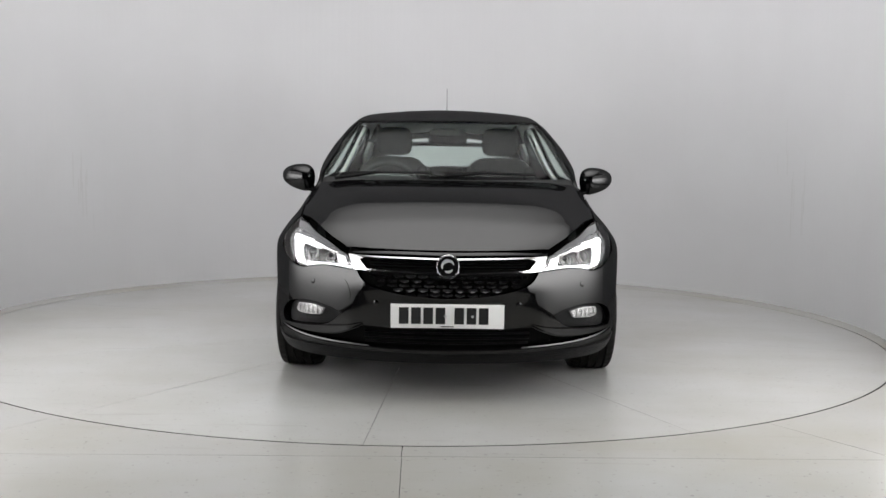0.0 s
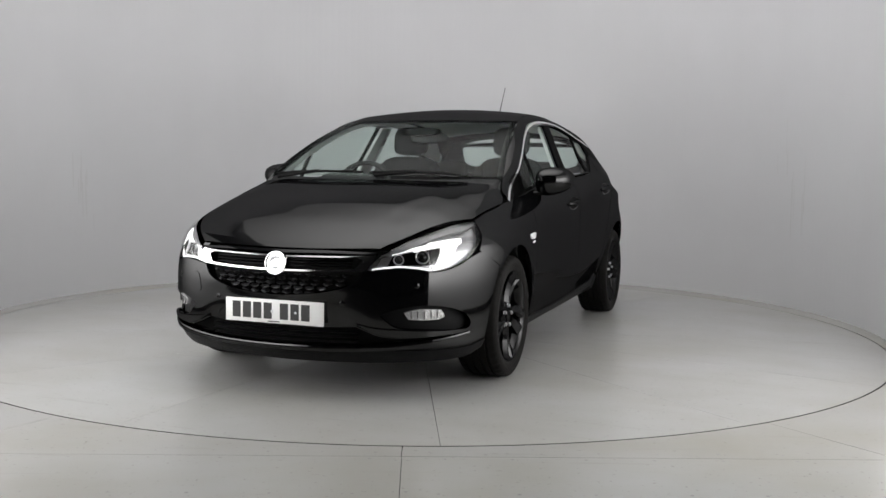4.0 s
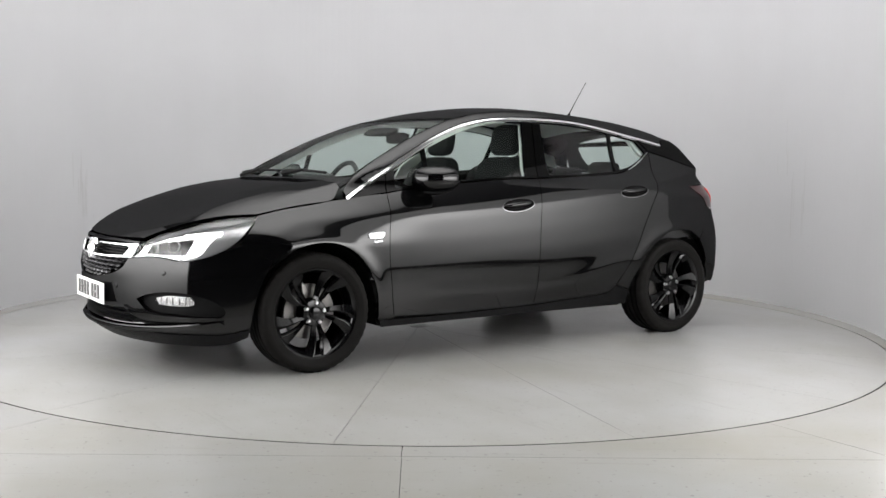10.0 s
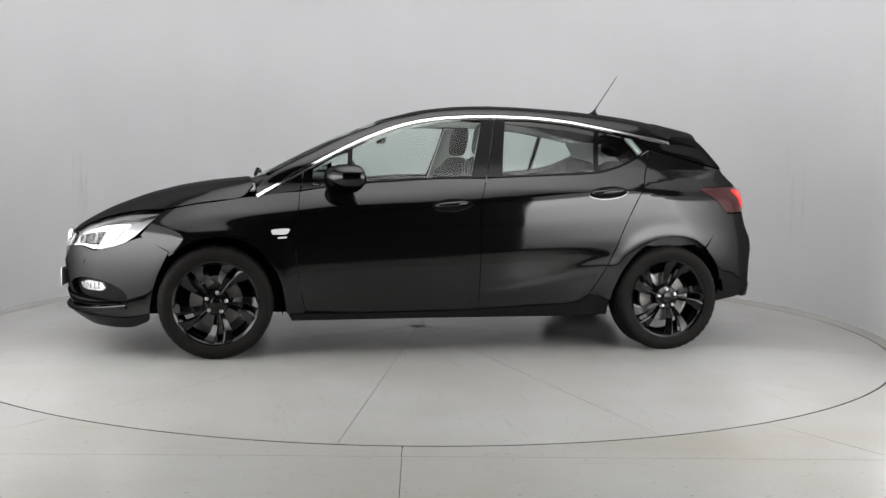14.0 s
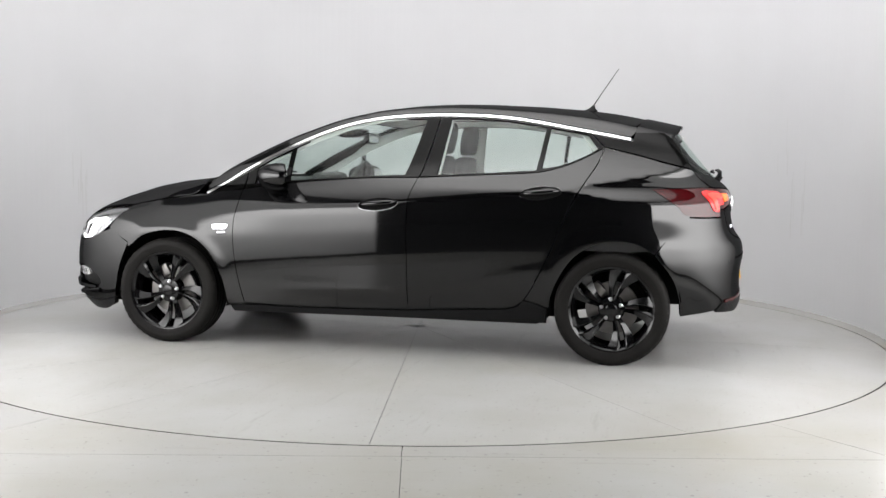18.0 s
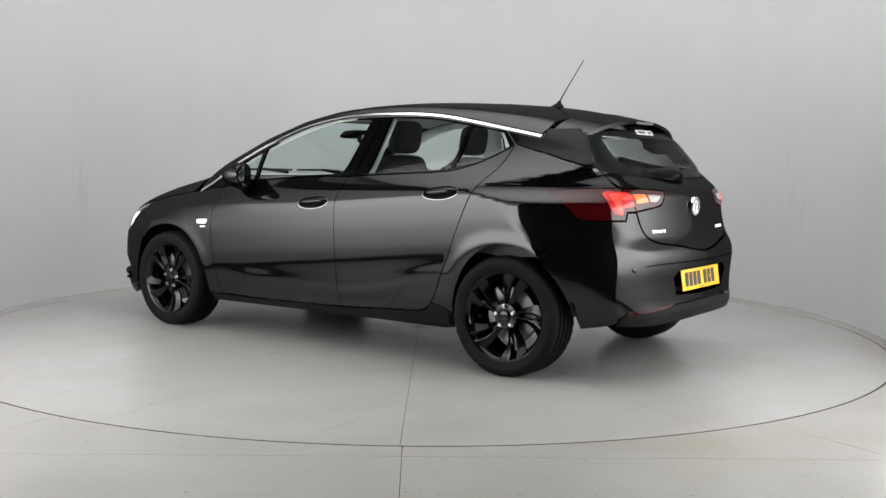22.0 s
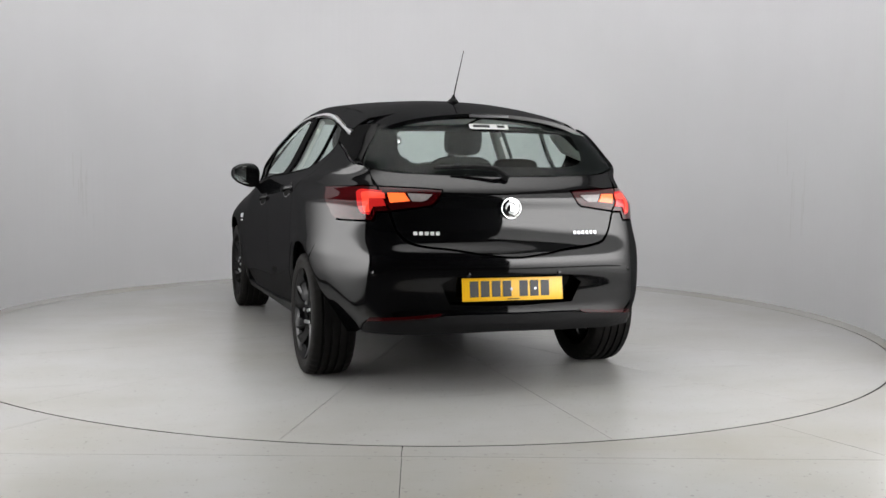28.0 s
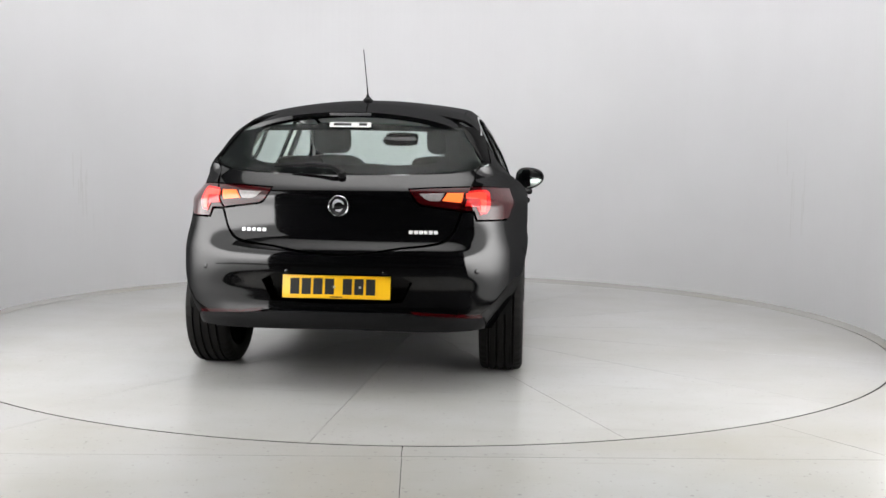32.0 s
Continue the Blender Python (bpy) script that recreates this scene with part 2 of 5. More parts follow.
def wall_scuffs(groups):
    """Faint upright scuffs in the wall's paint, in loose groups."""
    pick, v, f = random.Random(11), [], []
    for az, z0, z1, count in groups:
        for _ in range(count):
            a, w = radians(az + pick.uniform(-1.6, 1.6)), pick.uniform(0.0006, 0.0013)
            low = pick.uniform(z0, (z0 + z1) / 2)
            high = low + pick.uniform(0.3, 0.8) * (z1 - z0)
            k = len(v)
            for q, z in ((a - w, low), (a + w, low + 0.01), (a + w, high), (a - w, high - 0.01)):
                v.append((0.011 + 3.0905 * math.sin(q), 0.219 - 3.0905 * math.cos(q), z))
            f.append((k, k + 1, k + 2, k + 3))
    ob = mesh_object("scuff_marks", v, f, M["scuff"])
    ob.parent = back
    ob["kind"] = "stuff"
    ob["label"] = "faint upright scuffs in the wall paint"


wall_scuffs(((245, 0.72, 1.20, 9), (243, 0.45, 0.9, 3), (106, 0.55, 1.10, 9), (110, 1.0, 1.5, 3)))
tagged(back, "smooth pale grey curved studio wall with faint upright streaks", "wall", kind="structure")


# Out of view; placed and graded by the bright sides the bodywork reflects.
def light_wall(name, x0, y0, x1, y1):
    """A tall lit diffuser in a thin frame, standing on the floor."""
    root = tagged(new(name), "white lit diffuser screen beside the turntable", "studio light", "diffuser screens")
    a, b = Vector((x0, y0, 0)), Vector((x1, y1, 0))
    d = (b - a).normalized()
    nrm = Vector((-d.y, d.x, 0))
    if nrm.dot(-a) < 0:
        nrm = -nrm
    root.location = (a + b) / 2
    L = (b - a).length
    for nm, mtl, lo, hi, dep in (("cloth", M["panel_east" if x0 > 0 else "panel_west"], 0.08, 2.75, (0.0, 0.02)), ("frame", M["room"], 0.0, 2.8, (-0.08, -0.001))):
        bm = bmesh.new()
        vs = []
        for u in (-L / 2, L / 2):
            for z in (lo, hi):
                for k in dep:
                    vs.append(bm.verts.new(d * u + nrm * k + Vector((0, 0, z))))
        bmesh.ops.convex_hull(bm, input=vs)
        part(nm, bm, mtl, root)
    return root


light_wall("diffuser_screen", 3.025, -0.51, 1.95, -3.9)
light_wall("diffuser_screen", -3.085, 0.32, -1.95, -3.9)


def slab(name, x0, y0, z0, x1, y1, z1, material, label, category):
    v = [(x, y, z) for x in (x0, x1) for y in (y0, y1) for z in (z0, z1)]
    f = [(0, 1, 3, 2), (4, 6, 7, 5), (0, 4, 5, 1), (2, 3, 7, 6), (0, 2, 6, 4), (1, 5, 7, 3)]
    return tagged(mesh_object(name, v, f, material), label, category, kind="structure")


# Unseen room shell; its black and grey tones are set for the bodywork's reflections.
slab("ceiling", -7, -4.3, 4.4, 7, 7, 4.55, M["ceiling"], "plain white studio ceiling", "ceiling")
slab("ceiling_2", -7, -10, 4.4, 7, -4.303, 4.55, M["room"], "black ceiling over the camera end, unseen, keeping reflections dark", "ceiling")
slab("wall_south", -7, -10.1, 0, 7, -10, 4.4, M["room"], "dark wall at the far end of the studio", "wall")
slab("wall_west_2", -7.1, -10, 0, -7, -4.303, 4.4, M["room"], "black side wall of the studio", "wall")
slab("wall_east_2", 7, -10, 0, 7.1, -4.303, 4.4, M["room"], "black side wall of the studio", "wall")
slab("wall_north", -7, 7, 0, 7, 7.1, 4.4, M["loft"], "unseen grey wall that closes the room behind the curved screen", "wall")
slab("wall_west", -7.1, -4.3, 0, -7, 7, 4.4, M["loft"], "unseen grey side wall that closes the room", "wall")
slab("wall_east", 7, -4.3, 0, 7.1, 7, 4.4, M["loft"], "unseen grey side wall that closes the room", "wall")

# Added glow out of view above the car.
top = slab("added_ceiling_glow", -2.7, -4.1, 4.3, 2.8, 2.9, 4.39, M["added_top_glow"], "large square glowing ceiling sheet, out of view, added to light wall and floor", "ceiling light")

turntable = disc_ring("turntable", 0.0, RING, -0.06, -0.004, M["gap"])
rim = disc_ring("turntable_rim", RING - 0.002, RING, -0.004, 0.003, M["gap"])
rim.parent = turntable
tagged(turntable, "round grey painted turntable with sheet joints", "turntable")


# ---- the car's outer skin: one smooth closed form, from which every panel is cut ----
def curve(xs, ys, blur=0.05):
    """A smooth function through (xs, ys), tabulated."""
    xs, ys = np.array(xs, float), np.array(ys, float)
    if xs[0] > xs[-1]:
        xs, ys = xs[::-1], ys[::-1]
    g = np.linspace(xs[0] - 0.5, xs[-1] + 0.5, 3000)
    v = np.interp(g, xs, ys)
    lo, hi = (ys[1] - ys[0]) / (xs[1] - xs[0]), (ys[-1] - ys[-2]) / (xs[-1] - xs[-2])
    v = np.where(g < xs[0], ys[0] + lo * (g - xs[0]), np.where(g > xs[-1], ys[-1] + hi * (g - xs[-1]), v))
    w = max(1, int(blur / (g[1] - g[0])))
    k = np.exp(-0.5 * (np.arange(-3 * w, 3 * w + 1) / w) ** 2)
    k /= k.sum()
    pad = np.concatenate([v[0] + (v[1] - v[0]) * np.arange(-3 * w, 0), v, v[-1] + (v[-1] - v[-2]) * np.arange(1, 3 * w + 1)])
    v = np.convolve(pad, k, "valid")
    return lambda q: np.interp(q, g, v)


def smax(a, b, k):
    h = np.clip(0.5 + 0.5 * (a - b) / k, 0, 1)
    return b * (1 - h) + a * h + k * h * (1 - h)


def ease(a, b, x):
    t = np.clip((x - a) / (b - a), 0, 1)
    return t * t * (3 - 2 * t)


AXLE = 1.331
plan = curve([2.3, 1.9, 1.6, 1.33, 1.0, 0.5, 0, -0.5, -1, -1.33, -1.6, -1.9, -2.2],
             [0.84, 0.88, 0.898, 0.903, 0.894, 0.888, 0.888, 0.892, 0.900, 0.908, 0.905, 0.875, 0.82], 0.12)
# height of the shoulder crease along the car
shoulder = curve([2.2, 1.3, 0.9, 0.0, -0.93, -1.5, -2.1], [0.76, 0.80, 0.81, 0.862, 0.945, 0.975, 0.985], 0.15)
# inward lean against the height above or below the shoulder
lean = curve([-0.80, -0.70, -0.62, -0.555, -0.50, -0.43, -0.37, -0.30, -0.16, -0.04, 0.0, 0.05, 0.10, 0.16, 0.20, 0.24, 0.42, 0.56, 0.70],
             [-0.13, -0.092, -0.066, -0.046, -0.034, -0.021, -0.0135, -0.008, -0.004, -0.003, -0.006, -0.030, -0.062, -0.108, -0.135, -0.155, -0.238, -0.300, -0.375], 0.016)
spine = curve([2.42, 2.32, 2.27, 2.22, 2.17, 2.10, 1.96, 1.76, 1.56, 1.36, 1.20, 1.13, 1.06, 0.93, 0.816, 0.60, 0.335, 0.082, -0.129, -0.342, -0.557, -0.885, -1.16, -1.333, -1.495, -1.70, -1.9],
              [0.38, 0.53, 0.60, 0.655, 0.700, 0.750, 0.823, 0.897, 0.950, 0.984, 1.000, 1.008, 1.040, 1.108, 1.168, 1.276, 1.383, 1.449, 1.476, 1.486, 1.484, 1.469, 1.447, 1.424, 1.392, 1.345, 1.29], 0.035)
crown = curve([2.2, 2.0, 1.6, 1.3, 1.1, 0.9, 0.6, 0.3, 0.0, -1.0, -1.7], [0.10, 0.08, 0.055, 0.035, 0.025, 0.02, 0.03, 0.055, 0.11, 0.20, 0.26], 0.1)
nose = curve([0.08, 0.15, 0.18, 0.215, 0.245, 0.28, 0.31, 0.36, 0.42, 0.48, 0.53, 0.57, 0.63, 0.69, 0.74, 0.85],
             [2.02, 2.10, 2.15, 2.200, 2.222, 2.228, 2.222, 2.225, 2.234, 2.238, 2.245, 2.24, 2.228, 2.205, 2.165, 2.02], 0.013)
nose_flank = curve([0.08, 0.15, 0.20, 0.25, 0.31, 0.38, 0.46, 0.53, 0.57, 0.63, 0.69, 0.74, 0.85],
                   [2.02, 2.10, 2.17, 2.215, 2.236, 2.243, 2.243, 2.240, 2.235, 2.223, 2.203, 2.165, 2.02], 0.02)
tail = curve([0.1, 0.2, 0.27, 0.34, 0.37, 0.42, 0.50, 0.58, 0.64, 0.68, 0.715, 0.75, 0.80, 0.88, 0.945, 0.985, 1.03, 1.08, 1.2, 1.31, 1.4],
             [1.93, 1.99, 2.035, 2.062, 2.060, 2.055, 2.058, 2.068, 2.070, 2.060, 2.030, 2.010, 1.998, 1.988, 1.993, 1.972, 1.921, 1.862, 1.760, 1.672, 1.60], 0.014)
tail_flank = curve([0.1, 0.27, 0.40, 0.58, 0.75, 0.88, 0.97, 1.03, 1.08, 1.2, 1.31, 1.4],
                   [1.93, 2.030, 2.055, 2.060, 2.035, 2.010, 1.985, 1.925, 1.862, 1.760, 1.672, 1.60], 0.025)


def S(x, z):
    """Half width of the side at x, z."""
    y = plan(x) + lean(z - shoulder(x) - 0.012)
    y = y - 0.125 * ease(0.55, 1.75, x) * ease(0.66, 0.92, z)
    y = y - 0.03 * ease(1.2, 1.9, -x) * ease(0.8, 1.0, z)
    y = y - 0.75 * (shoulder(x) - 0.862) * ease(0.95, 1.1, z)
    for ax, r0 in ((AXLE, 0.375), (-AXLE, 0.378)):
        r = np.hypot(x - ax, z - 0.325)
        y = y + 0.008 * np.exp(-((r - r0) / 0.045) ** 2) * ease(0.1, 0.3, z) * (1 - ease(0.7, 0.82, z))
    y = y - 0.10 * ease(0.58, 0.20, z) * ease(1.45, 1.80, -x)
    # the blade that sweeps up to the rear wheel along the lower doors
    zb = 0.375 + 0.13 * ease(-0.25, -1.0, x)
    y = y + 0.0065 * np.exp(-((z - zb) / 0.048) ** 2) * ease(0.85, 0.45, x) * ease(-1.1, -0.9, x)
    return y


def T(x, ay):
    z = spine(x) - crown(x) * ay ** 2
    # bonnet: two raised ridges that run forward from the screen
    ridge = 0.40 + 0.20 * ease(2.2, 1.1, x)
    z = z + 0.007 * ease(2.25, 1.6, x) * ease(0.9, 1.15, x) * (1 - ease(ridge - 0.06, ridge + 0.05, ay))
    return z - 1.15 * np.maximum(ay - 0.50, 0) ** 2 * ease(1.05, 1.6, x)


def FR(ay, z):
    side = ease(0.30, 0.52, ay)
    return nose(z) * (1 - side) + nose_flank(z) * side + 0.010 - 0.40 * ay ** 2 - 0.86 * ay ** 8


def RR(ay, z):
    """Length of the tail: the ledges of the middle fade out towards the flanks, and the pillars beside the window stand square."""
    side = ease(0.52, 0.76, ay)
    square = 1 - 0.75 * ease(1.03, 1.12, z)
    return (tail(z) * (1 - side) + tail_flank(z) * side - 0.15 * ay ** 2
            - square * (0.85 + 0.3 * ease(0.65, 0.85, z) + 0.9 * ease(0.9, 1.0, z)) * ay ** 8 - square * 0.45 * ease(1.0, 1.3, z) * ay ** 4)


def F(x, y, z):
    ay = np.sqrt(np.asarray(y) ** 2 + 1e-8)
    f = smax(ay - S(x, z), (z - T(x, ay)) * 0.93, 0.04 + 0.025 * ease(0.9, 1.3, np.asarray(z) + 0 * ay))
    f = smax(f, x - FR(ay, z), 0.04)
    return smax(f, -x - RR(ay, z), 0.045)


def solve(o, d, t0=0.0, t1=1.6):
    """Where rays o + t d leave the skin (arrays n x 3)."""
    lo, hi = np.full(len(o), t0), np.full(len(o), t1)
    for _ in range(34):
        mid = (lo + hi) / 2
        p = o + d * mid[:, None]
        inside = F(p[:, 0], p[:, 1], p[:, 2]) < 0
        lo, hi = np.where(inside, mid, lo), np.where(inside, hi, mid)
    return o + d * lo[:, None]


def grad(p, h=0.003):
    x, y, z = p.T
    g = np.stack([F(x + h, y, z) - F(x - h, y, z), F(x, y + h, z) - F(x, y - h, z), F(x, y, z + h) - F(x, y, z - h)], 1)
    return g / np.maximum(np.linalg.norm(g, axis=1), 1e-9)[:, None]


# ways to lay out a panel's outline: (u, v) to a point on the skin
def on_side(uv):
    o = np.stack([uv[:, 0], 0 * uv[:, 0], uv[:, 1]], 1)
    return solve(o, np.tile([0.0, 1.0, 0.0], (len(o), 1)))


def on_top(uv):
    o = np.stack([uv[:, 0], uv[:, 1], 0 * uv[:, 0] + 0.5], 1)
    return solve(o, np.tile([0.0, 0.0, 1.0], (len(o), 1)))


HUBF, HUBR = 1.15, -1.15


def on_front(uv):
    """u: arc of radius one about an upright axis, from straight ahead to the left."""
    o = np.stack([0 * uv[:, 0] + HUBF, 0 * uv[:, 0], uv[:, 1]], 1)
    return solve(o, np.stack([np.cos(uv[:, 0]), np.sin(uv[:, 0]), 0 * uv[:, 0]], 1))


def on_rear(uv):
    o = np.stack([0 * uv[:, 0] + HUBR, 0 * uv[:, 0], uv[:, 1]], 1)
    return solve(o, np.stack([-np.cos(uv[:, 0]), np.sin(uv[:, 0]), 0 * uv[:, 0]], 1))


def front_yz(pts):
    """(y, z) on the nose to the front layout."""
    return [(math.atan2(p[0], float(FR(abs(p[0]), p[1])) - HUBF), *p[1:]) for p in pts]


def front_xz(pts):
    return [(math.atan2(float(S(p[0], p[1])), p[0] - HUBF), *p[1:]) for p in pts]


def rear_yz(pts):
    return [(math.atan2(p[0], float(RR(abs(p[0]), p[1])) + HUBR), *p[1:]) for p in pts]


def rear_xz(pts):
    return [(math.atan2(float(S(p[0], p[1])), -p[0] + HUBR), *p[1:]) for p in pts]


# ---- panel tools ----
from mathutils.geometry import delaunay_2d_cdt

CAR_M = pose(0.177, 0.013, 0, 0, 0, -90)
car = tagged(new("car"), "glossy black five-door hatchback with black alloy wheels on a turntable", "car")


def path(pts, step=0.02, closed=True):
    """A fine line through points; a third value marks a sharp corner."""
    n = len(pts)
    out = []
    P = [np.array(p[:2], float) for p in pts]
    sharp = [len(p) > 2 for p in pts]
    for i in range(n if closed else n - 1):
        a, b = P[i], P[(i + 1) % n]
        pa = P[i - 1] if (closed or i > 0) else a
        nb = P[(i + 2) % n] if (closed or i + 2 < n) else b
        d = np.linalg.norm(b - a)
        if d < 1e-7:
            continue
        ma = (b - a) if sharp[i] else (b - pa) * d / max(np.linalg.norm(b - pa), 1e-6)
        mb = (b - a) if sharp[(i + 1) % n] else (nb - a) * d / max(np.linalg.norm(nb - a), 1e-6)
        k = max(1, int(math.ceil(d / step)))
        for j in range(k):
            t = j / k
            out.append((2 * t ** 3 - 3 * t ** 2 + 1) * a + (t ** 3 - 2 * t ** 2 + t) * ma + (-2 * t ** 3 + 3 * t ** 2) * b + (t ** 3 - t ** 2) * mb)
    if not closed:
        out.append(P[-1])
    return np.array(out)


def area2(p):
    return float(np.sum(p[:, 0] * np.roll(p[:, 1], -1) - np.roll(p[:, 0], -1) * p[:, 1]))


def inset(p, d):
    """Move a closed line inwards by d."""
    e = np.roll(p, -1, 0) - np.roll(p, 1, 0)
    nrm = np.stack([-e[:, 1], e[:, 0]], 1)
    nrm /= np.maximum(np.linalg.norm(nrm, axis=1), 1e-9)[:, None]
    return p + nrm * d * (1 if area2(p) > 0 else -1)


def within(q, poly):
    x, y = q[:, 0], q[:, 1]
    a, b = poly, np.roll(poly, -1, 0)
    c = np.zeros(len(q), bool)
    for (x0, y0), (x1, y1) in zip(a, b):
        if y0 != y1:
            c ^= ((y0 > y) != (y1 > y)) & (x < (x1 - x0) * (y - y0) / (y1 - y0) + x0)
    return c


def fill(outline, holes, step):
    loops = [outline, *holes]
    pts = np.concatenate(loops)
    lo, hi = outline.min(0), outline.max(0)
    gx, gy = np.meshgrid(np.arange(lo[0], hi[0], step), np.arange(lo[1], hi[1], step * 0.9))
    gx = gx + (np.arange(gx.shape[0]) % 2)[:, None] * step / 2
    g = np.stack([gx.ravel(), gy.ravel()], 1)
    g = g[within(g, outline)]
    for h in holes:
        if len(g):
            g = g[~within(g, h)]
    if len(g):
        near = np.min(((g[:, None] - pts[None]) ** 2).sum(2), 1)
        g = g[near > (0.45 * step) ** 2]
    edges, k = [], 0
    for l in loops:
        edges += [(k + i, k + (i + 1) % len(l)) for i in range(len(l))]
        k += len(l)
    v, _, tri, *_ = delaunay_2d_cdt([Vector(p) for p in np.concatenate([pts, g])], edges, [], 0, 1e-6)
    v = np.array([tuple(p) for p in v])
    tri = np.array([t for t in tri if len(t) == 3])
    c = v[tri].mean(1)
    keep = within(c, outline)
    for h in holes:
        keep &= ~within(c, h)
    return v, tri[keep]


def skin_mesh(name, uv, tri, mapper, material, depth, thick, flip):
    p = mapper(uv)
    n = grad(p)
    p = p - n * (depth(p) if callable(depth) else depth)[:, None] if callable(depth) else p - n * depth
    fn = np.cross(p[tri[:, 1]] - p[tri[:, 0]], p[tri[:, 2]] - p[tri[:, 0]])
    bad = (fn * n[tri[:, 0]]).sum(1) < 0
    tri = np.where(bad[:, None], tri[:, ::-1], tri)
    used = np.unique(tri)
    remap = np.full(len(uv), -1)
    remap[used] = np.arange(len(used))
    p, n, tri = p[used], n[used], remap[tri]
    faces = [tuple(map(int, t)) for t in tri]
    V, N = [*p], [*n]
    if thick:
        und = {}
        for t in faces:
            for a, b in ((t[0], t[1]), (t[1], t[2]), (t[2], t[0])):
                if (b, a) in und:
                    und.pop((b, a))
                else:
                    und[(a, b)] = 1
            side = {}
        for a, b in und:
            e = p[b] - p[a]
            o = np.cross(e, n[a])
            o /= max(np.linalg.norm(o), 1e-9)
            for q in (a, b):
                side[q] = side.get(q, 0) + o
        idx = {}
        for q, o in side.items():
            o = o / max(np.linalg.norm(o), 1e-9)
            idx[q] = len(V)
            V += [p[q], p[q] - n[q] * thick]
            N += [o, o]
        for a, b in und:
            faces.append((idx[b], idx[a], idx[a] + 1, idx[b] + 1))
    V, N = np.array(V), np.array(N)
    if flip:
        V, N = V * [1, -1, 1], N * [1, -1, 1]
        faces = [f[::-1] for f in faces]
    me = bpy.data.meshes.new(name)
    me.from_pydata(V.tolist(), [], faces)
    me.materials.append(material)
    me.polygons.foreach_set("use_smooth", [True] * len(me.polygons))
    me.update()
    me.normals_split_custom_set_from_vertices(N.tolist())
    return me


def panel(name, pts, mapper, material, parent=None, holes=(), step=0.018, gap=0.002, depth=0.0, thick=0.016, label="", mirror=True, edge=0.018):
    """A panel of the skin, cut out along pts; with mirror the same on the other side of the car."""
    out = inset(path(pts, edge), gap)
    hs = [inset(path(h, edge), -gap) for h in holes]
    uv, tri = fill(out, hs, step)
    obs = []
    for flip in ((False, True) if mirror else (False,)):
        me = skin_mesh(name, uv, tri, mapper, material, depth, thick, flip)
        ob = new(name, me)
        if isinstance(parent, list):
            ob.parent = parent[len(obs)]
        else:
            ob.parent = parent or car
        if ob.parent == car:
            ob.matrix_basis = CAR_M
        if label:
            ob["label"] = label
        obs.append(ob)
    return obs


def full(half):
    """A whole outline from its half with u >= 0, from centre to centre."""
    return list(half) + [(-p[0], *p[1:]) for p in half[::-1] if abs(p[0]) > 1e-6]


def full_top(half):
    return list(half) + [(p[0], -p[1], *p[2:]) for p in half[::-1] if abs(p[1]) > 1e-6]


def band(line, w, step=0.02):
    """A strip of width w along a line."""
    c = path(line, step, closed=False)
    t = np.gradient(c, axis=0)
    nrm = np.stack([-t[:, 1], t[:, 0]], 1)
    nrm /= np.linalg.norm(nrm, axis=1)[:, None]
    a, b = c + nrm * w / 2, c - nrm * w / 2
    return [(*p, 1) for p in a] + [(*p, 1) for p in b[::-1]]


def turned(*xyz):
    """Points of the nose (x, y, z) to the front layout."""
    return [(math.atan2(p[1], p[0] - HUBF), p[2], *p[3:]) for p in xyz]


def child(name, bm, material, parent, m=None, label="", smooth=True, angle=40):
    """Links a bmesh as one part; parts straight under the car are in the car's axes."""
    bmesh.ops.recalc_face_normals(bm, faces=bm.faces)
    if smooth:
        for f in bm.faces:
            f.smooth = True
        for e in bm.edges:
            if len(e.link_faces) == 2 and e.calc_face_angle(0) > radians(angle):
                e.smooth = False
    ob = part(name, bm, material, parent, label)
    ob.matrix_basis = (CAR_M if parent == car else Matrix()) @ (m or Matrix())
    return ob


def box(bm, lo, hi, bevel=0.0, seg=2):
    r = bmesh.ops.create_cube(bm, size=1.0)
    c, s = [(a + b) / 2 for a, b in zip(lo, hi)], [b - a for a, b in zip(lo, hi)]
    for v in r["verts"]:
        v.co = Vector((c[0] + v.co.x * s[0], c[1] + v.co.y * s[1], c[2] + v.co.z * s[2]))
    if bevel:
        es = list({e for v in r["verts"] for e in v.link_edges})
        bmesh.ops.bevel(bm, geom=es, offset=bevel, segments=seg, affect="EDGES", profile=0.5)
    return bm


def lathe(bm, prof, n=64, axis="y"):
    """Turn a profile of (radius, along) about an axis."""
    rings = []
    for r, a in prof:
        ring = []
        for i in range(n):
            c, s = math.cos(2 * math.pi * i / n) * r, math.sin(2 * math.pi * i / n) * r
            ring.append(bm.verts.new((c, a, s) if axis == "y" else ((a, c, s) if axis == "x" else (c, s, a))))
        rings.append(ring)
    for A, B in zip(rings, rings[1:]):
        for i in range(n):
            bm.faces.new((A[i], A[(i + 1) % n], B[(i + 1) % n], B[i]))
    return rings


def tube(bm, pts, r, n=8):
    rings = []
    P = [Vector(p) for p in pts]
    for i, p in enumerate(P):
        d = (P[min(i + 1, len(P) - 1)] - P[max(i - 1, 0)]).normalized()
        q = d.to_track_quat("Z", "Y").to_matrix()
        rr = r[i] if isinstance(r, (list, tuple)) else r
        rings.append([bm.verts.new(p + q @ Vector((rr * math.cos(2 * math.pi * k / n), rr * math.sin(2 * math.pi * k / n), 0))) for k in range(n)])
    for A, B in zip(rings, rings[1:]):
        for k in range(n):
            bm.faces.new((A[k], A[(k + 1) % n], B[(k + 1) % n], B[k]))
    bm.faces.new(rings[0][::-1])
    bm.faces.new(rings[-1])


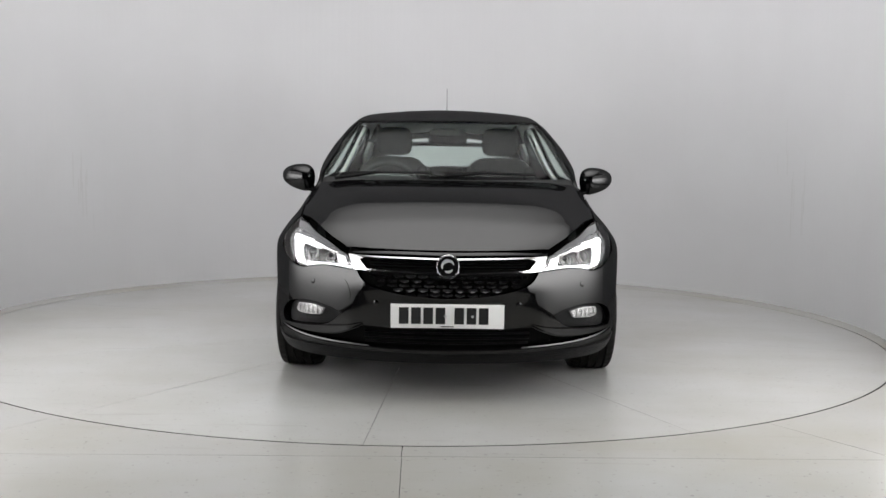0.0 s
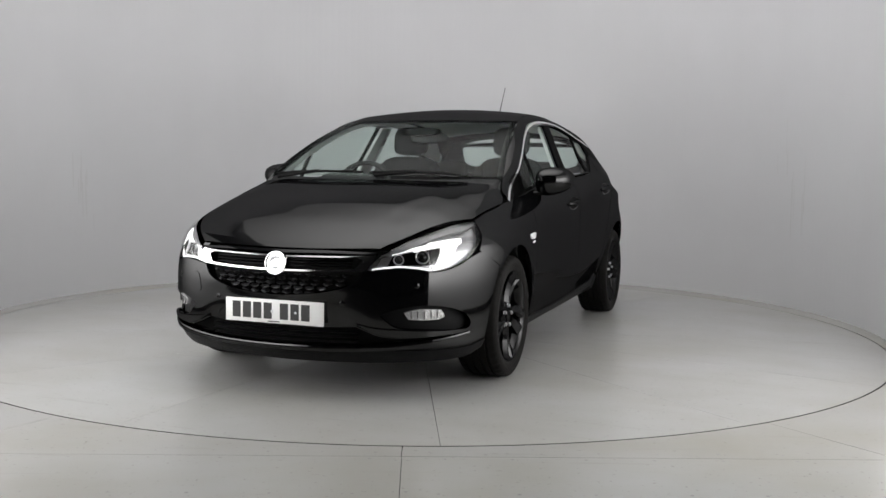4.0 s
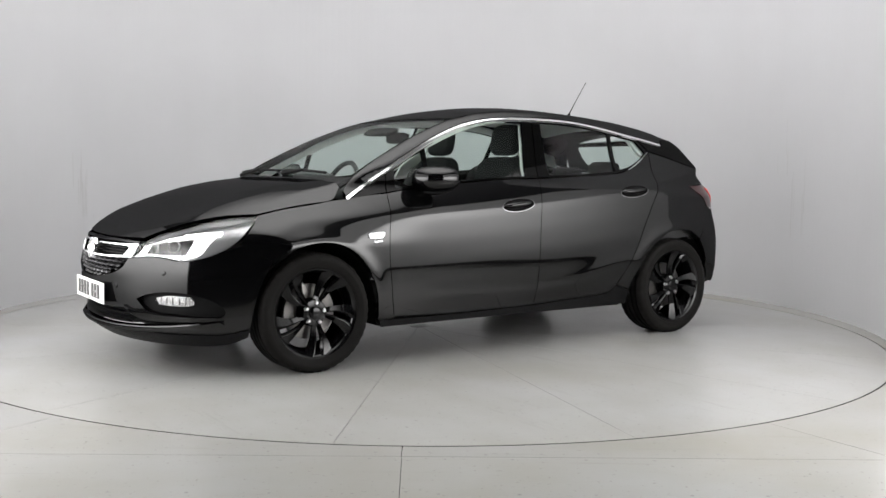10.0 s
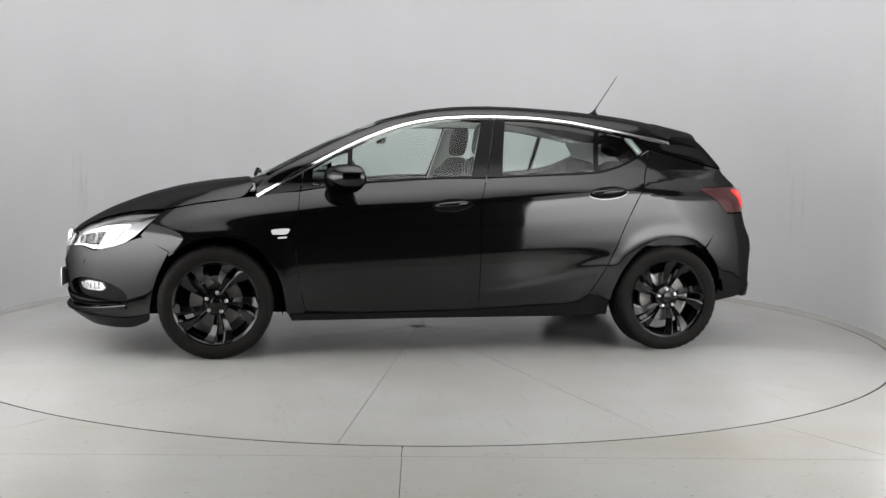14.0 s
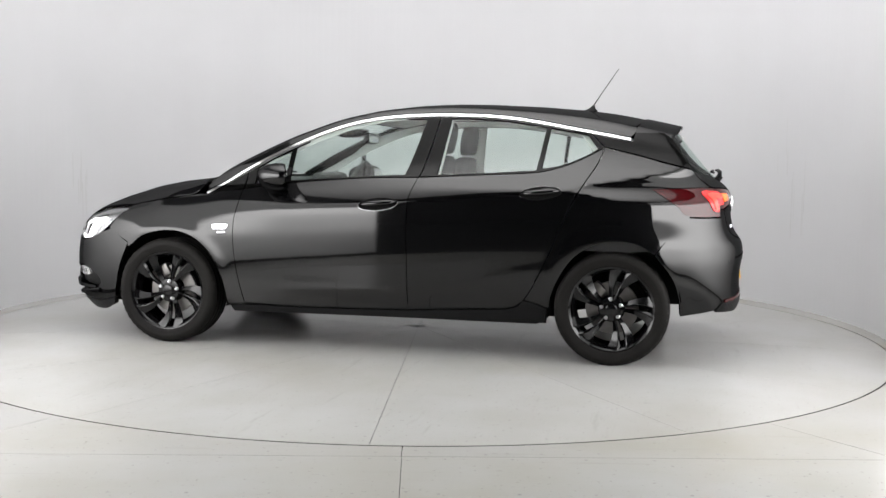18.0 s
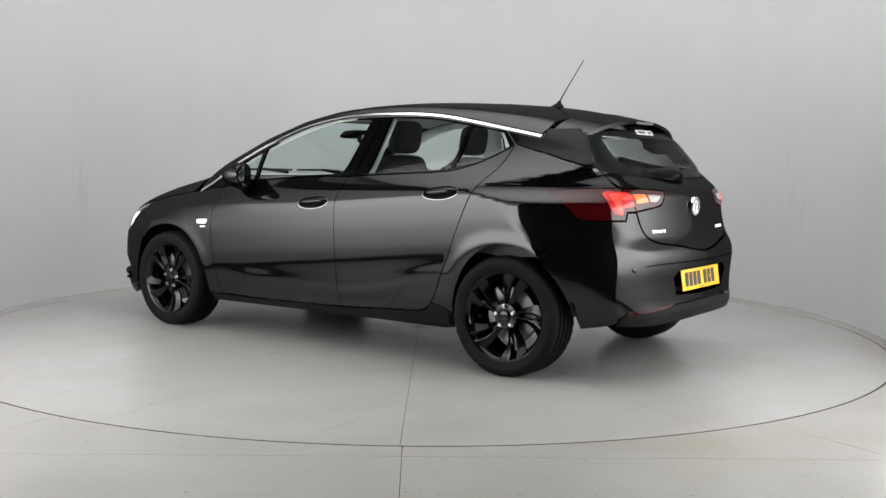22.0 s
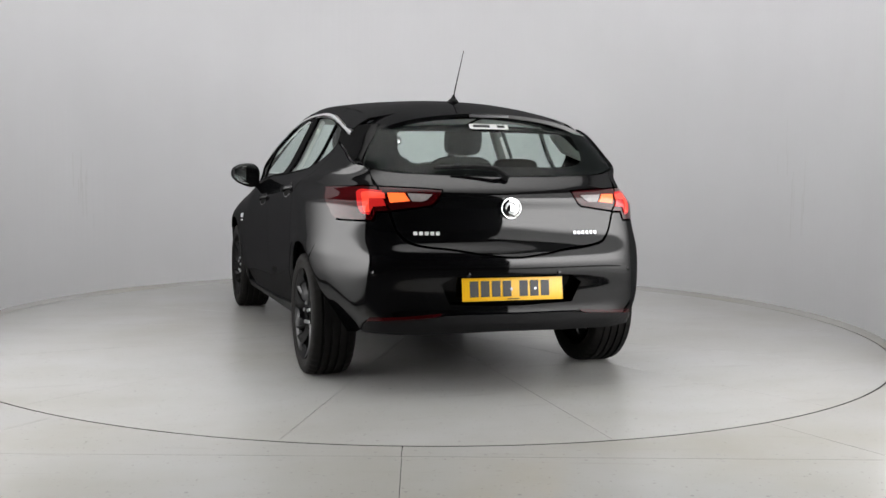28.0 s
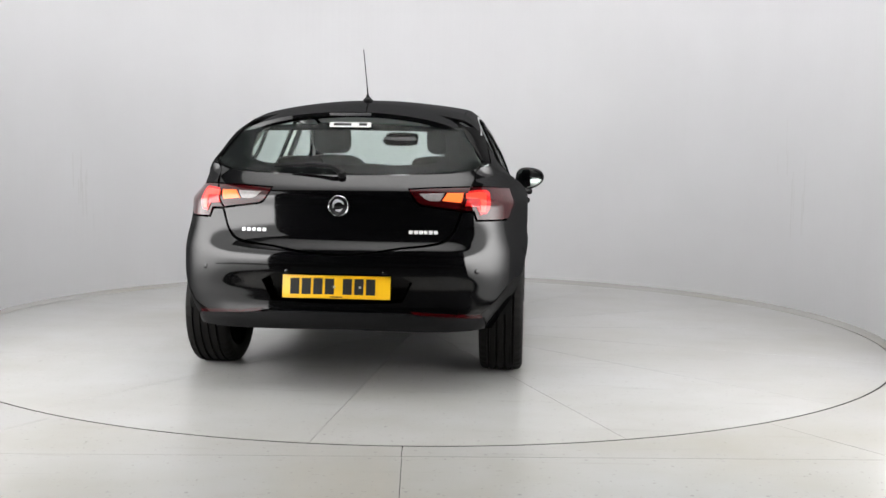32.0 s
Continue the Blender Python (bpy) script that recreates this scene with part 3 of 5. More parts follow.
# ---- glass ----
def glass_mat(name, tint, gloss=1.0):
    m = bpy.data.materials.new(name)
    m.use_nodes = True
    nt = m.node_tree
    nt.nodes.clear()
    out = nt.nodes.new("ShaderNodeOutputMaterial")
    mix = nt.nodes.new("ShaderNodeMixShader")
    tr = nt.nodes.new("ShaderNodeBsdfTransparent")
    gl = nt.nodes.new("ShaderNodeBsdfGlossy")
    lw = nt.nodes.new("ShaderNodeLayerWeight")
    lw.inputs["Blend"].default_value = 0.5
    pw = nt.nodes.new("ShaderNodeMath")
    pw.operation = "POWER"
    pw.inputs[1].default_value = 5.0
    fr = nt.nodes.new("ShaderNodeMapRange")
    fr.inputs["To Min"].default_value, fr.inputs["To Max"].default_value = 0.013 * gloss, 0.24
    nt.links.new(lw.outputs["Facing"], pw.inputs[0])
    nt.links.new(pw.outputs["Value"], fr.inputs["Value"])
    tr.inputs["Color"].default_value = (*tint, 1)
    gl.inputs["Roughness"].default_value = 0.01
    nt.links.new(fr.outputs["Result"], mix.inputs["Fac"])
    nt.links.new(tr.outputs["BSDF"], mix.inputs[1])
    nt.links.new(gl.outputs["BSDF"], mix.inputs[2])
    nt.links.new(mix.outputs["Shader"], out.inputs["Surface"])
    return m


M["glass"] = glass_mat("green_tinted_glass", (0.80, 0.87, 0.84))
M["side_glass"] = glass_mat("green_tinted_side_glass", (0.82, 0.89, 0.86), 3.2)
M["clear"] = glass_mat("clear_lens", (0.97, 0.97, 0.97), 3.2)
M["redlens"] = mat("red_lamp_lens", (0.030, 0.0012, 0.002), 0.08, coat=0.8)

# ---- the body's panels, in the car's own axes ----
CHROME = [(1.108, 0.910), (0.977, 0.987), (0.844, 1.066), (0.623, 1.183), (0.438, 1.268), (0.245, 1.335), (0.052, 1.373), (-0.143, 1.389),
          (-0.301, 1.394), (-0.539, 1.390), (-0.737, 1.374), (-0.918, 1.346), (-1.096, 1.313), (-1.168, 1.300), (-1.311, 1.274), (-1.405, 1.256)]
DOOR_FRONT = [(0.868, 0.938, 1), (0.879, 0.84), (0.894, 0.747), (0.896, 0.631), (0.887, 0.526), (0.866, 0.389), (0.838, 0.262, 1)]
B_LINE = [(-0.210, 1.024, 1), (-0.182, 0.943), (-0.170, 0.897), (-0.164, 0.749), (-0.166, 0.561), (-0.168, 0.262, 1)]
REAR_EDGE = [(-0.74, 0.292), (-0.80, 0.312), (-0.84, 0.348), (-0.89, 0.426), (-0.975, 0.596), (-1.03, 0.733), (-1.107, 0.902), (-1.182, 1.038), (-1.231, 1.124), (-1.261, 1.207, 1)]
ARCH_F = [(1.683, 0.30), (1.66, 0.45), (1.582, 0.578), (1.475, 0.650), (1.345, 0.684), (1.215, 0.676), (1.105, 0.620), (1.018, 0.52), (0.968, 0.40), (0.945, 0.25)]
ARCH_R = [(-0.972, 0.225), (-0.99, 0.36), (-1.035, 0.475), (-1.115, 0.592), (-1.225, 0.668), (-1.345, 0.694), (-1.465, 0.678), (-1.565, 0.615), (-1.640, 0.52), (-1.688, 0.39), (-1.708, 0.276)]
chrome_low = [(p[0] - 0.004, p[1] - 0.013) for p in CHROME]

front_door = panel("front_door", DOOR_FRONT + [(0.5, 0.252), (0.1, 0.256)] + B_LINE[::-1] + [(0.07, 1.018), (0.297, 1.003), (0.5, 0.988), (0.75, 0.958)], on_side, M["paint"])
rear_door = panel("rear_door", B_LINE + [(-0.35, 0.272), (-0.55, 0.283)] + REAR_EDGE + [(-1.149, 1.145), (-1.032, 1.096), (-0.9, 1.064), (-0.6, 1.045), (-0.317, 1.030)], on_side, M["paint"])
panel("sill", [(0.935, 0.248, 1), (0.5, 0.246), (-0.16, 0.256), (-0.55, 0.277), (-0.72, 0.286), (-0.80, 0.304), (-0.84, 0.34), (-0.975, 0.30, 1), (-0.968, 0.213, 1), (0, 0.208), (0.915, 0.205, 1)], on_side, M["trim"], label="black sill trim", thick=0.05)
panel("quarter_panel", [(-1.263, 1.207, 1), (-1.231, 1.120), (-1.182, 1.034), (-1.107, 0.898), (-1.03, 0.729), (-0.975, 0.592), (-0.89, 0.422), (-0.845, 0.346, 1), (-0.982, 0.305, 1)]
      + ARCH_R[1:7] + [(-1.553, 0.628, 1), (-1.65, 0.742), (-1.75, 0.843, 1), (-1.71, 0.883), (-1.631, 0.933), (-1.560, 0.981, 1), (-1.66, 0.987), (-1.842, 0.994, 1), (-1.790, 1.040), (-1.746, 1.088, 1), (-1.58, 1.128), (-1.452, 1.163)], on_side, M["paint"])
panel("front_wing", [*DOOR_FRONT[:-1], (0.838, 0.252, 1), (0.944, 0.250, 1)] + ARCH_F[::-1][1:8] + [(1.582, 0.606, 1), (1.675, 0.653), (1.735, 0.688, 1), (1.715, 0.716), (1.612, 0.826, 1), (1.466, 0.857), (1.297, 0.882), (1.182, 0.902), (1.118, 0.908, 1), (0.99, 0.928)], on_side, M["paint"])
panel("corner_trim", [(0.866, 0.944, 1), (0.852, 1.045, 1), (0.977, 0.972), (1.09, 0.910, 1)], on_side, M["gloss"], label="gloss black window corner piece")

# window frames and panes
FW = [(0.575, 0.998, 1), (0.297, 1.018), (0.071, 1.034), (-0.126, 1.043, 1), (-0.172, 1.195), (-0.216, 1.366, 1), (-0.05, 1.368), (0.10, 1.352), (0.245, 1.318), (0.438, 1.250), (0.560, 1.193, 1)]
FQ = [(0.80, 0.973, 1), (0.605, 0.994, 1), (0.592, 1.172, 1), (0.70, 1.122), (0.79, 1.066, 1)]
RW = [(-0.317, 1.048, 1), (-0.6, 1.060), (-0.885, 1.080, 1), (-0.925, 1.322, 1), (-0.737, 1.353), (-0.539, 1.370), (-0.367, 1.373, 1)]
RQ = [(-0.918, 1.088, 1), (-1.032, 1.112), (-1.149, 1.160), (-1.225, 1.203, 1), (-1.165, 1.280, 1), (-1.096, 1.293), (-0.955, 1.318, 1)]
panel("window_frame", [(0.862, 0.945, 1), (0.75, 0.962), (0.5, 0.992), (0.297, 1.007), (0.07, 1.022), (-0.212, 1.030, 1), (-0.227, 1.073), (-0.268, 1.235), (-0.299, 1.381, 1)]
      + [(p[0], p[1]) for p in chrome_low[7:3:-1]] + [(0.623, 1.169), (0.846, 1.049, 1)], on_side, M["gloss"], front_door, holes=[FW, FQ], depth=0.003, edge=0.014, label="gloss black window frame")
panel("window_frame", [(-0.217, 1.032, 1), (-0.317, 1.035), (-0.6, 1.049), (-0.9, 1.068), (-1.032, 1.100), (-1.149, 1.149), (-1.258, 1.210, 1), (-1.185, 1.287, 1)]
      + [(p[0], p[1]) for p in chrome_low[12:8:-1]] + [(-0.303, 1.381, 1), (-0.272, 1.235), (-0.231, 1.073)], on_side, M["gloss"], rear_door, holes=[RW, RQ], depth=0.003, edge=0.014, label="gloss black window frame")
for nm, o, par in (("side_window", FW, front_door), ("quarter_light", FQ, front_door), ("side_window", RW, rear_door), ("quarter_light", RQ, rear_door)):
    panel(nm, o, on_side, M["side_glass"], par, gap=-0.004, depth=0.009, thick=0.004, step=0.05, label="lightly green-tinted window glass")
panel("chrome_strip", band(CHROME[:9], 0.0165), on_side, M["chrome"], gap=0.0015, depth=-0.0005, thick=0.008, step=0.02, label="polished chrome window surround")
panel("chrome_strip", band(CHROME[8:], 0.0165), on_side, M["chrome"], gap=0.0015, depth=-0.0005, thick=0.008, step=0.02, label="polished chrome window surround")

# roof, rails, screens
SCREEN_SIDE = [(1.035, 0.722), (0.90, 0.690), (0.70, 0.648), (0.50, 0.612), (0.29, 0.572)]
ROOF_SIDE = [(0.29, 0.572), (0.1, 0.553), (-0.15, 0.540), (-0.45, 0.535), (-0.8, 0.540), (-1.15, 0.548), (-1.43, 0.556)]
SCREEN_TOP = [(0.333, 0.0), (0.325, 0.29), (0.29, 0.570, 1)]
panel("roof", full_top([(0.330, 0.0), (0.322, 0.29), (0.287, 0.572, 1), *ROOF_SIDE[1:-1], (-1.43, 0.556, 1), (-1.475, 0.3), (-1.485, 0.0)]), on_top, M["paint"], mirror=False, step=0.045)
panel("windscreen", full_top([(1.085, 0.0), (1.075, 0.4), (1.035, 0.718, 1), *[(x, y - 0.004) for x, y in SCREEN_SIDE[1:-1]], (0.295, 0.566, 1), (0.327, 0.29), (0.335, 0.0)]), on_top, M["glass"], mirror=False, step=0.05, depth=0.003, thick=0.005,
      label="clear laminated windscreen with a faint green tint")
rail_top = on_top(np.array([(1.035, 0.722), *SCREEN_SIDE[1:], *ROOF_SIDE[1:]]))
panel("roof_rail", [(p[0], p[1] + 0.012) for p in CHROME[1:-1]] + [(-1.405, 1.270, 1), (-1.43, 1.30, 1)] + [(float(p[0]), float(p[2])) for p in rail_top[::-1]] + [(1.112, 0.955, 1), (1.105, 0.918, 1)], on_side, M["paint"], step=0.022, edge=0.014, gap=0.001, label="black roof pillar")
panel("screen_border", [(p[0], p[1], 1) for p in SCREEN_SIDE] + [(p[0], p[1] - 0.035, 1) for p in SCREEN_SIDE[::-1]], on_top, M["gloss"], gap=0.0, depth=0.010, thick=0.0, label="black edge band of the windscreen")
panel("c_pillar", [(-1.263, 1.213, 1), (-1.452, 1.169), (-1.58, 1.134), (-1.746, 1.093, 1), (-1.698, 1.17), (-1.645, 1.25), (-1.585, 1.30, 1), (-1.43, 1.296, 1), (-1.412, 1.244, 1), (-1.311, 1.260), (-1.19, 1.285, 1)], on_side, M["gloss"], label="gloss black rear pillar")

edge3 = on_side(np.array([(1.182, 0.908), (1.297, 0.886), (1.466, 0.861), (1.61, 0.832)]))
panel("bonnet", full_top([(1.165, 0.0), (1.155, 0.4), (1.128, 0.735, 1)] + [(float(p[0]), float(p[1])) for p in edge3] + [(1.63, 0.745), (1.762, 0.690), (1.925, 0.617), (2.024, 0.553), (2.105, 0.475, 1), (2.14, 0.35), (2.162, 0.2), (2.170, 0.0)]), on_top, M["paint"], mirror=False, step=0.035)
panel("cowl", full_top([(1.155, 0.0), (1.145, 0.4), (1.118, 0.73, 1), (1.03, 0.725, 1), (1.08, 0.4), (1.095, 0.0)]), on_top, M["trim"], mirror=False, depth=0.016, label="matt black scuttle below the windscreen")

# nose
HL_TOP = turned((2.106, 0.472, 0.679, 1), (2.024, 0.55, 0.732), (1.925, 0.614, 0.767), (1.762, 0.671, 0.807), (1.605, 0.765, 0.828, 1))
HL_LOW = turned((1.605, 0.765, 0.826, 1), (1.722, 0.811, 0.712), (1.79, 0.795, 0.660), (1.86, 0.765, 0.628), (1.93, 0.722, 0.608), (1.987, 0.678, 0.603), (2.039, 0.617, 0.616), (2.082, 0.554, 0.620), (2.150, 0.413, 0.606, 1))
GRILLE = front_yz([(0.0, 0.676), (0.30, 0.680), (0.468, 0.677, 1), (0.425, 0.608), (0.386, 0.553), (0.286, 0.515), (0.152, 0.494), (0.0, 0.486)])
INTAKE = front_yz([(0.0, 0.340), (0.25, 0.340), (0.385, 0.346, 1), (0.46, 0.316), (0.52, 0.300), (0.62, 0.296), (0.72, 0.299), (0.785, 0.302, 1), (0.785, 0.290, 1), (0.68, 0.274), (0.54, 0.260), (0.38, 0.252), (0.0, 0.249)])
FOG = front_yz([(0.497, 0.402, 1), (0.56, 0.427), (0.66, 0.444), (0.745, 0.432), (0.80, 0.395), (0.818, 0.345), (0.800, 0.320), (0.69, 0.330), (0.56, 0.348)])
bumper_half = ([(0.0, 0.692), *front_yz([(0.25, 0.695), (0.47, 0.690, 1)]), *[(p[0], p[1] - 0.002, *p[2:]) for p in HL_LOW[::-1][:-2]], *front_xz([(1.737, 0.686, 1), (1.675, 0.650), (1.586, 0.603, 1)]),
               *front_xz([(1.655, 0.46), (1.685, 0.33), (1.692, 0.262, 1)]), *front_yz([(0.80, 0.236), (0.69, 0.236), (0.45, 0.238), (0.2, 0.238), (0.0, 0.238)])])
front_bumper = panel("front_bumper", full(bumper_half), on_front, M["paint"], holes=[full(GRILLE), full(INTAKE), FOG, [(-p[0], *p[1:]) for p in FOG]], mirror=False, step=0.03, thick=0.03)[0]
panel("front_lip", full([(0.0, 0.236), *front_yz([(0.2, 0.236), (0.45, 0.236), (0.69, 0.233), (0.80, 0.233)]), *front_xz([(1.692, 0.258, 1), (1.70, 0.215, 1)]), *front_yz([(0.78, 0.178), (0.6, 0.168), (0.3, 0.165), (0.0, 0.165)])]), on_front, M["trim"], mirror=False, depth=-0.004, thick=0.03, label="black lower lip spoiler")
panel("lip_line", full([(0.0, 0.2475), *front_yz([(0.3, 0.2495), (0.5, 0.258), (0.65, 0.271), (0.755, 0.287), (0.805, 0.300, 1), (0.812, 0.286, 1), (0.755, 0.270), (0.65, 0.255), (0.5, 0.243), (0.3, 0.237), (0.0, 0.2345)])]), on_front, M["paint"], front_bumper, mirror=False, depth=-0.014, gap=0, thick=0.018, step=0.01, label="gloss black edge along the lip")

# tail
LAMP_OUT = rear_xz([(-1.563, 0.981, 1), (-1.66, 0.984), (-1.80, 0.988)]) + rear_yz([(0.700, 0.990), (0.628, 0.990, 1), (0.585, 0.876, 1), (0.645, 0.874, 1), (0.660, 0.832, 1)]) + rear_xz([(-1.80, 0.833), (-1.752, 0.848), (-1.71, 0.884), (-1.631, 0.934)])
LAMP_IN = rear_yz([(0.622, 0.990, 1), (0.45, 0.984), (0.336, 0.976, 1), (0.352, 0.945), (0.385, 0.908), (0.43, 0.898), (0.580, 0.879, 1)])
tail_lamp = panel("tail_lamp", LAMP_OUT, on_rear, M["redlens"], step=0.02, edge=0.012, depth=-0.002, thick=0.03, label="red rear lamp cluster")
gate_half = [(0.0, 0.662), *rear_yz([(0.15, 0.676), (0.299, 0.700), (0.44, 0.716), (0.505, 0.735), (0.549, 0.780), (0.580, 0.872, 1), (0.43, 0.893), (0.380, 0.903), (0.348, 0.944), (0.330, 0.979, 1), (0.45, 0.987), (0.624, 0.993, 1), (0.640, 1.04), (0.652, 1.083, 1), (0.598, 1.066), (0.46, 1.052)]), (0.0, 1.042)]
tailgate = panel("tailgate", full(gate_half), on_rear, M["paint"], mirror=False)[0]
panel("gate_lamp", LAMP_IN, on_rear, M["redlens"], [tailgate, tailgate], step=0.02, edge=0.012, thick=0.02, label="red and clear lamp in the tailgate")
panel("rear_window", full([(0.0, 1.046), *rear_yz([(0.46, 1.056), (0.598, 1.070), (0.664, 1.088, 1), (0.640, 1.17), (0.598, 1.255), (0.582, 1.287, 1), (0.3, 1.304)]), (0.0, 1.308)]), on_rear, M["glass"], tailgate, mirror=False, depth=0.002, thick=0.004, step=0.05, label="tinted heated rear window")
rb_half = [(0.0, 0.655), *rear_yz([(0.15, 0.669), (0.299, 0.693), (0.445, 0.709), (0.515, 0.730), (0.556, 0.778), (0.588, 0.868, 1), (0.638, 0.868, 1), (0.655, 0.826, 1)]), *rear_xz([(-1.80, 0.828), (-1.752, 0.840, 1), (-1.65, 0.736), (-1.556, 0.622, 1), (-1.640, 0.52), (-1.688, 0.39), (-1.705, 0.274, 1), (-1.80, 0.290)]),
           *rear_yz([(0.722, 0.312, 1), (0.712, 0.345), (0.69, 0.366), (0.377, 0.384), (0.337, 0.392), (0.0, 0.394)])]
PLATE_WELL = rear_yz([(0.0, 0.572), (0.30, 0.570, 1), (0.362, 0.535, 1), (0.315, 0.440, 1), (0.0, 0.430)])
rear_bumper = panel("rear_bumper", full(rb_half), on_rear, M["paint"], holes=[full(PLATE_WELL)], mirror=False, thick=0.03)[0]
panel("plate_well", full(PLATE_WELL), on_rear, M["gloss"], rear_bumper, mirror=False, depth=0.055, gap=-0.002, thick=-0.054, label="gloss black number plate recess")
panel("diffuser", full([(0.0, 0.391), *rear_yz([(0.337, 0.389), (0.377, 0.381), (0.69, 0.363), (0.708, 0.343), (0.716, 0.305, 1), (0.53, 0.298), (0.3, 0.30), (0.0, 0.305)])]), on_rear, M["trim"], mirror=False, depth=-0.004, thick=0.08, label="grained dark grey lower bumper")


# ---- wheels ----
def tyre_mesh():
    bm = bmesh.new()
    R, w = 0.318, 0.1125
    prof = [(0.226, -0.100), (0.245, -0.109), (0.272, -0.1135), (0.295, -0.110), (0.308, -0.102)]
    tread = [(0.3125, -0.094)]
    for c in (-0.062, -0.021, 0.021, 0.062):
        tread += [(R - 0.0008, c - 0.0075), (R - 0.011, c - 0.0060), (R - 0.011, c + 0.0060), (R - 0.0008, c + 0.0075)]
    tread += [(0.3125, 0.094)]
    outer = [(0.308, 0.102), (0.300, 0.1075), (0.299, 0.1082), (0.286, 0.1125), (0.272, 0.1135), (0.270, 0.1125), (0.252, 0.1105), (0.244, 0.108), (0.236, 0.101), (0.226, 0.097)]
    rings = lathe(bm, prof + tread + outer, 168)
    # slots across the shoulders
    for k in (len(prof) - 1, len(prof), len(prof) + len(tread) - 1, len(prof) + len(tread)):
        for i, v in enumerate(rings[k]):
            if i % 4 == 0:
                s = 1 - 0.0055 / 0.31
                v.co.x *= s
                v.co.z *= s
    return bm


def spoke_mesh(k):
    """One blade of a twin spoke: broad, with a ridge by its inner edge and a wide facet that falls away; k is 1 or -1."""
    bm = bmesh.new()
    rows = []
    for t, wd, lift, dep in ((0.0, 0.013, 0.002, 0.034), (0.2, 0.0115, -0.003, 0.032), (0.45, 0.016, -0.006, 0.030), (0.7, 0.025, -0.003, 0.030), (0.9, 0.034, 0.006, 0.030), (1.0, 0.039, 0.012, 0.032)):
        r = 0.045 + t * 0.181
        ang = k * (0.20 + 0.015 * t) + 0.20 * t * t
        c, s = math.cos(ang), math.sin(ang)
        rad, tan = Vector((c, 0, s)), Vector((-s, 0, c)) * k
        y = 0.078 + lift + 0.008 * t
        drop = 0.020 - 0.012 * t
        q = [(-wd, -0.007), (-wd * 0.62, 0.002), (-wd * 0.45, 0.003), (wd, -drop), (wd * 0.8, -dep), (-wd * 0.8, -dep)]
        rows.append([bm.verts.new(rad * r + tan * a + Vector((0, y + h, 0))) for a, h in q])
    for A, B in zip(rows, rows[1:]):
        for i in range(6):
            bm.faces.new((A[i], A[(i + 1) % 6], B[(i + 1) % 6], B[i]))
    bm.faces.new(rows[0])
    bm.faces.new(rows[-1][::-1])
    bmesh.ops.recalc_face_normals(bm, faces=bm.faces)
    return bm


wheel_parts = {}


def build_wheel(m):
    def piece(key, name, make, material, parent, mm=None, label="", angle=32):
        if key not in wheel_parts:
            ob = child(name, make(), material, parent, mm, label, angle=angle)
            wheel_parts[key] = ob.data
        else:
            ob = new(name, wheel_parts[key])
            ob.parent = parent
            ob.matrix_basis = (CAR_M if parent == car else Matrix()) @ (mm or Matrix())
            if label:
                ob["label"] = label
        return ob

    def barrel():
        bm = bmesh.new()
        lathe(bm, [(0.212, -0.10), (0.200, -0.06), (0.196, 0.03), (0.212, 0.075), (0.218, 0.088), (0.226, 0.098), (0.236, 0.103), (0.2395, 0.100), (0.2395, 0.094), (0.230, 0.088)], 96)
        return bm

    def hub():
        bm = bmesh.new()
        lathe(bm, [(0.0001, 0.090), (0.026, 0.090), (0.031, 0.087), (0.031, 0.080), (0.045, 0.080), (0.066, 0.076), (0.072, 0.066), (0.072, 0.03), (0.0001, 0.03)], 40)
        return bm

    def disc():
        bm = bmesh.new()
        lathe(bm, [(0.06, 0.012), (0.145, 0.012), (0.147, 0.008), (0.147, -0.012), (0.06, -0.012)], 64)
        return bm

    def drum():
        bm = bmesh.new()
        lathe(bm, [(0.0001, 0.03), (0.07, 0.03), (0.075, 0.012), (0.075, -0.05), (0.0001, -0.05)], 32)
        return bm

    def caliper():
        bm = bmesh.new()
        box(bm, (-0.05, -0.035, 0.085), (0.06, 0.035, 0.165), 0.012)
        return bm

    def bolt():
        bm = bmesh.new()
        lathe(bm, [(0.0001, 0.012), (0.0085, 0.012), (0.0098, 0.008), (0.0098, 0.0), (0.014, -0.002)], 6)
        return bm

    w = piece("barrel", "wheel", barrel, M["rim"], car, m, "gloss black twin-spoke alloy wheel")
    piece("tyre", "tyre", tyre_mesh, M["tyre"], w, None, "black rubber tyre with worn tread")
    piece("hub", "hub", hub, M["rim"], w)
    piece("disc", "brake_disc", disc, M["steel"], w, None, "bare steel brake disc")
    piece("drum", "axle_hub", drum, M["dark"], w)
    piece("caliper", "brake_caliper", caliper, M["steel"], w, pose(0, 0, 0, 0, 55, 0))
    for k in range(5):
        a = 2 * math.pi * k / 5 + math.pi / 2
        piece("s1", "spoke", lambda: spoke_mesh(-1), M["rim"], w, pose(0, 0, 0, 0, -math.degrees(a), 0), angle=18)
        piece("s2", "spoke", lambda: spoke_mesh(1), M["rim"], w, pose(0, 0, 0, 0, -math.degrees(a), 0), angle=18)
        b = a - 0.25
        piece("bolt", "bolt", bolt, M["satin"], w, Matrix.Translation((0.054 * math.cos(b), 0.079, 0.054 * math.sin(b))), angle=20)


for wx, wy, wr in ((AXLE, 0.775, -22), (-AXLE, 0.775, -9), (AXLE, -0.775, 0), (-AXLE, -0.775, 20)):
    build_wheel(pose(wx, wy, 0.3175, 0, wr, 0 if wy > 0 else 180))


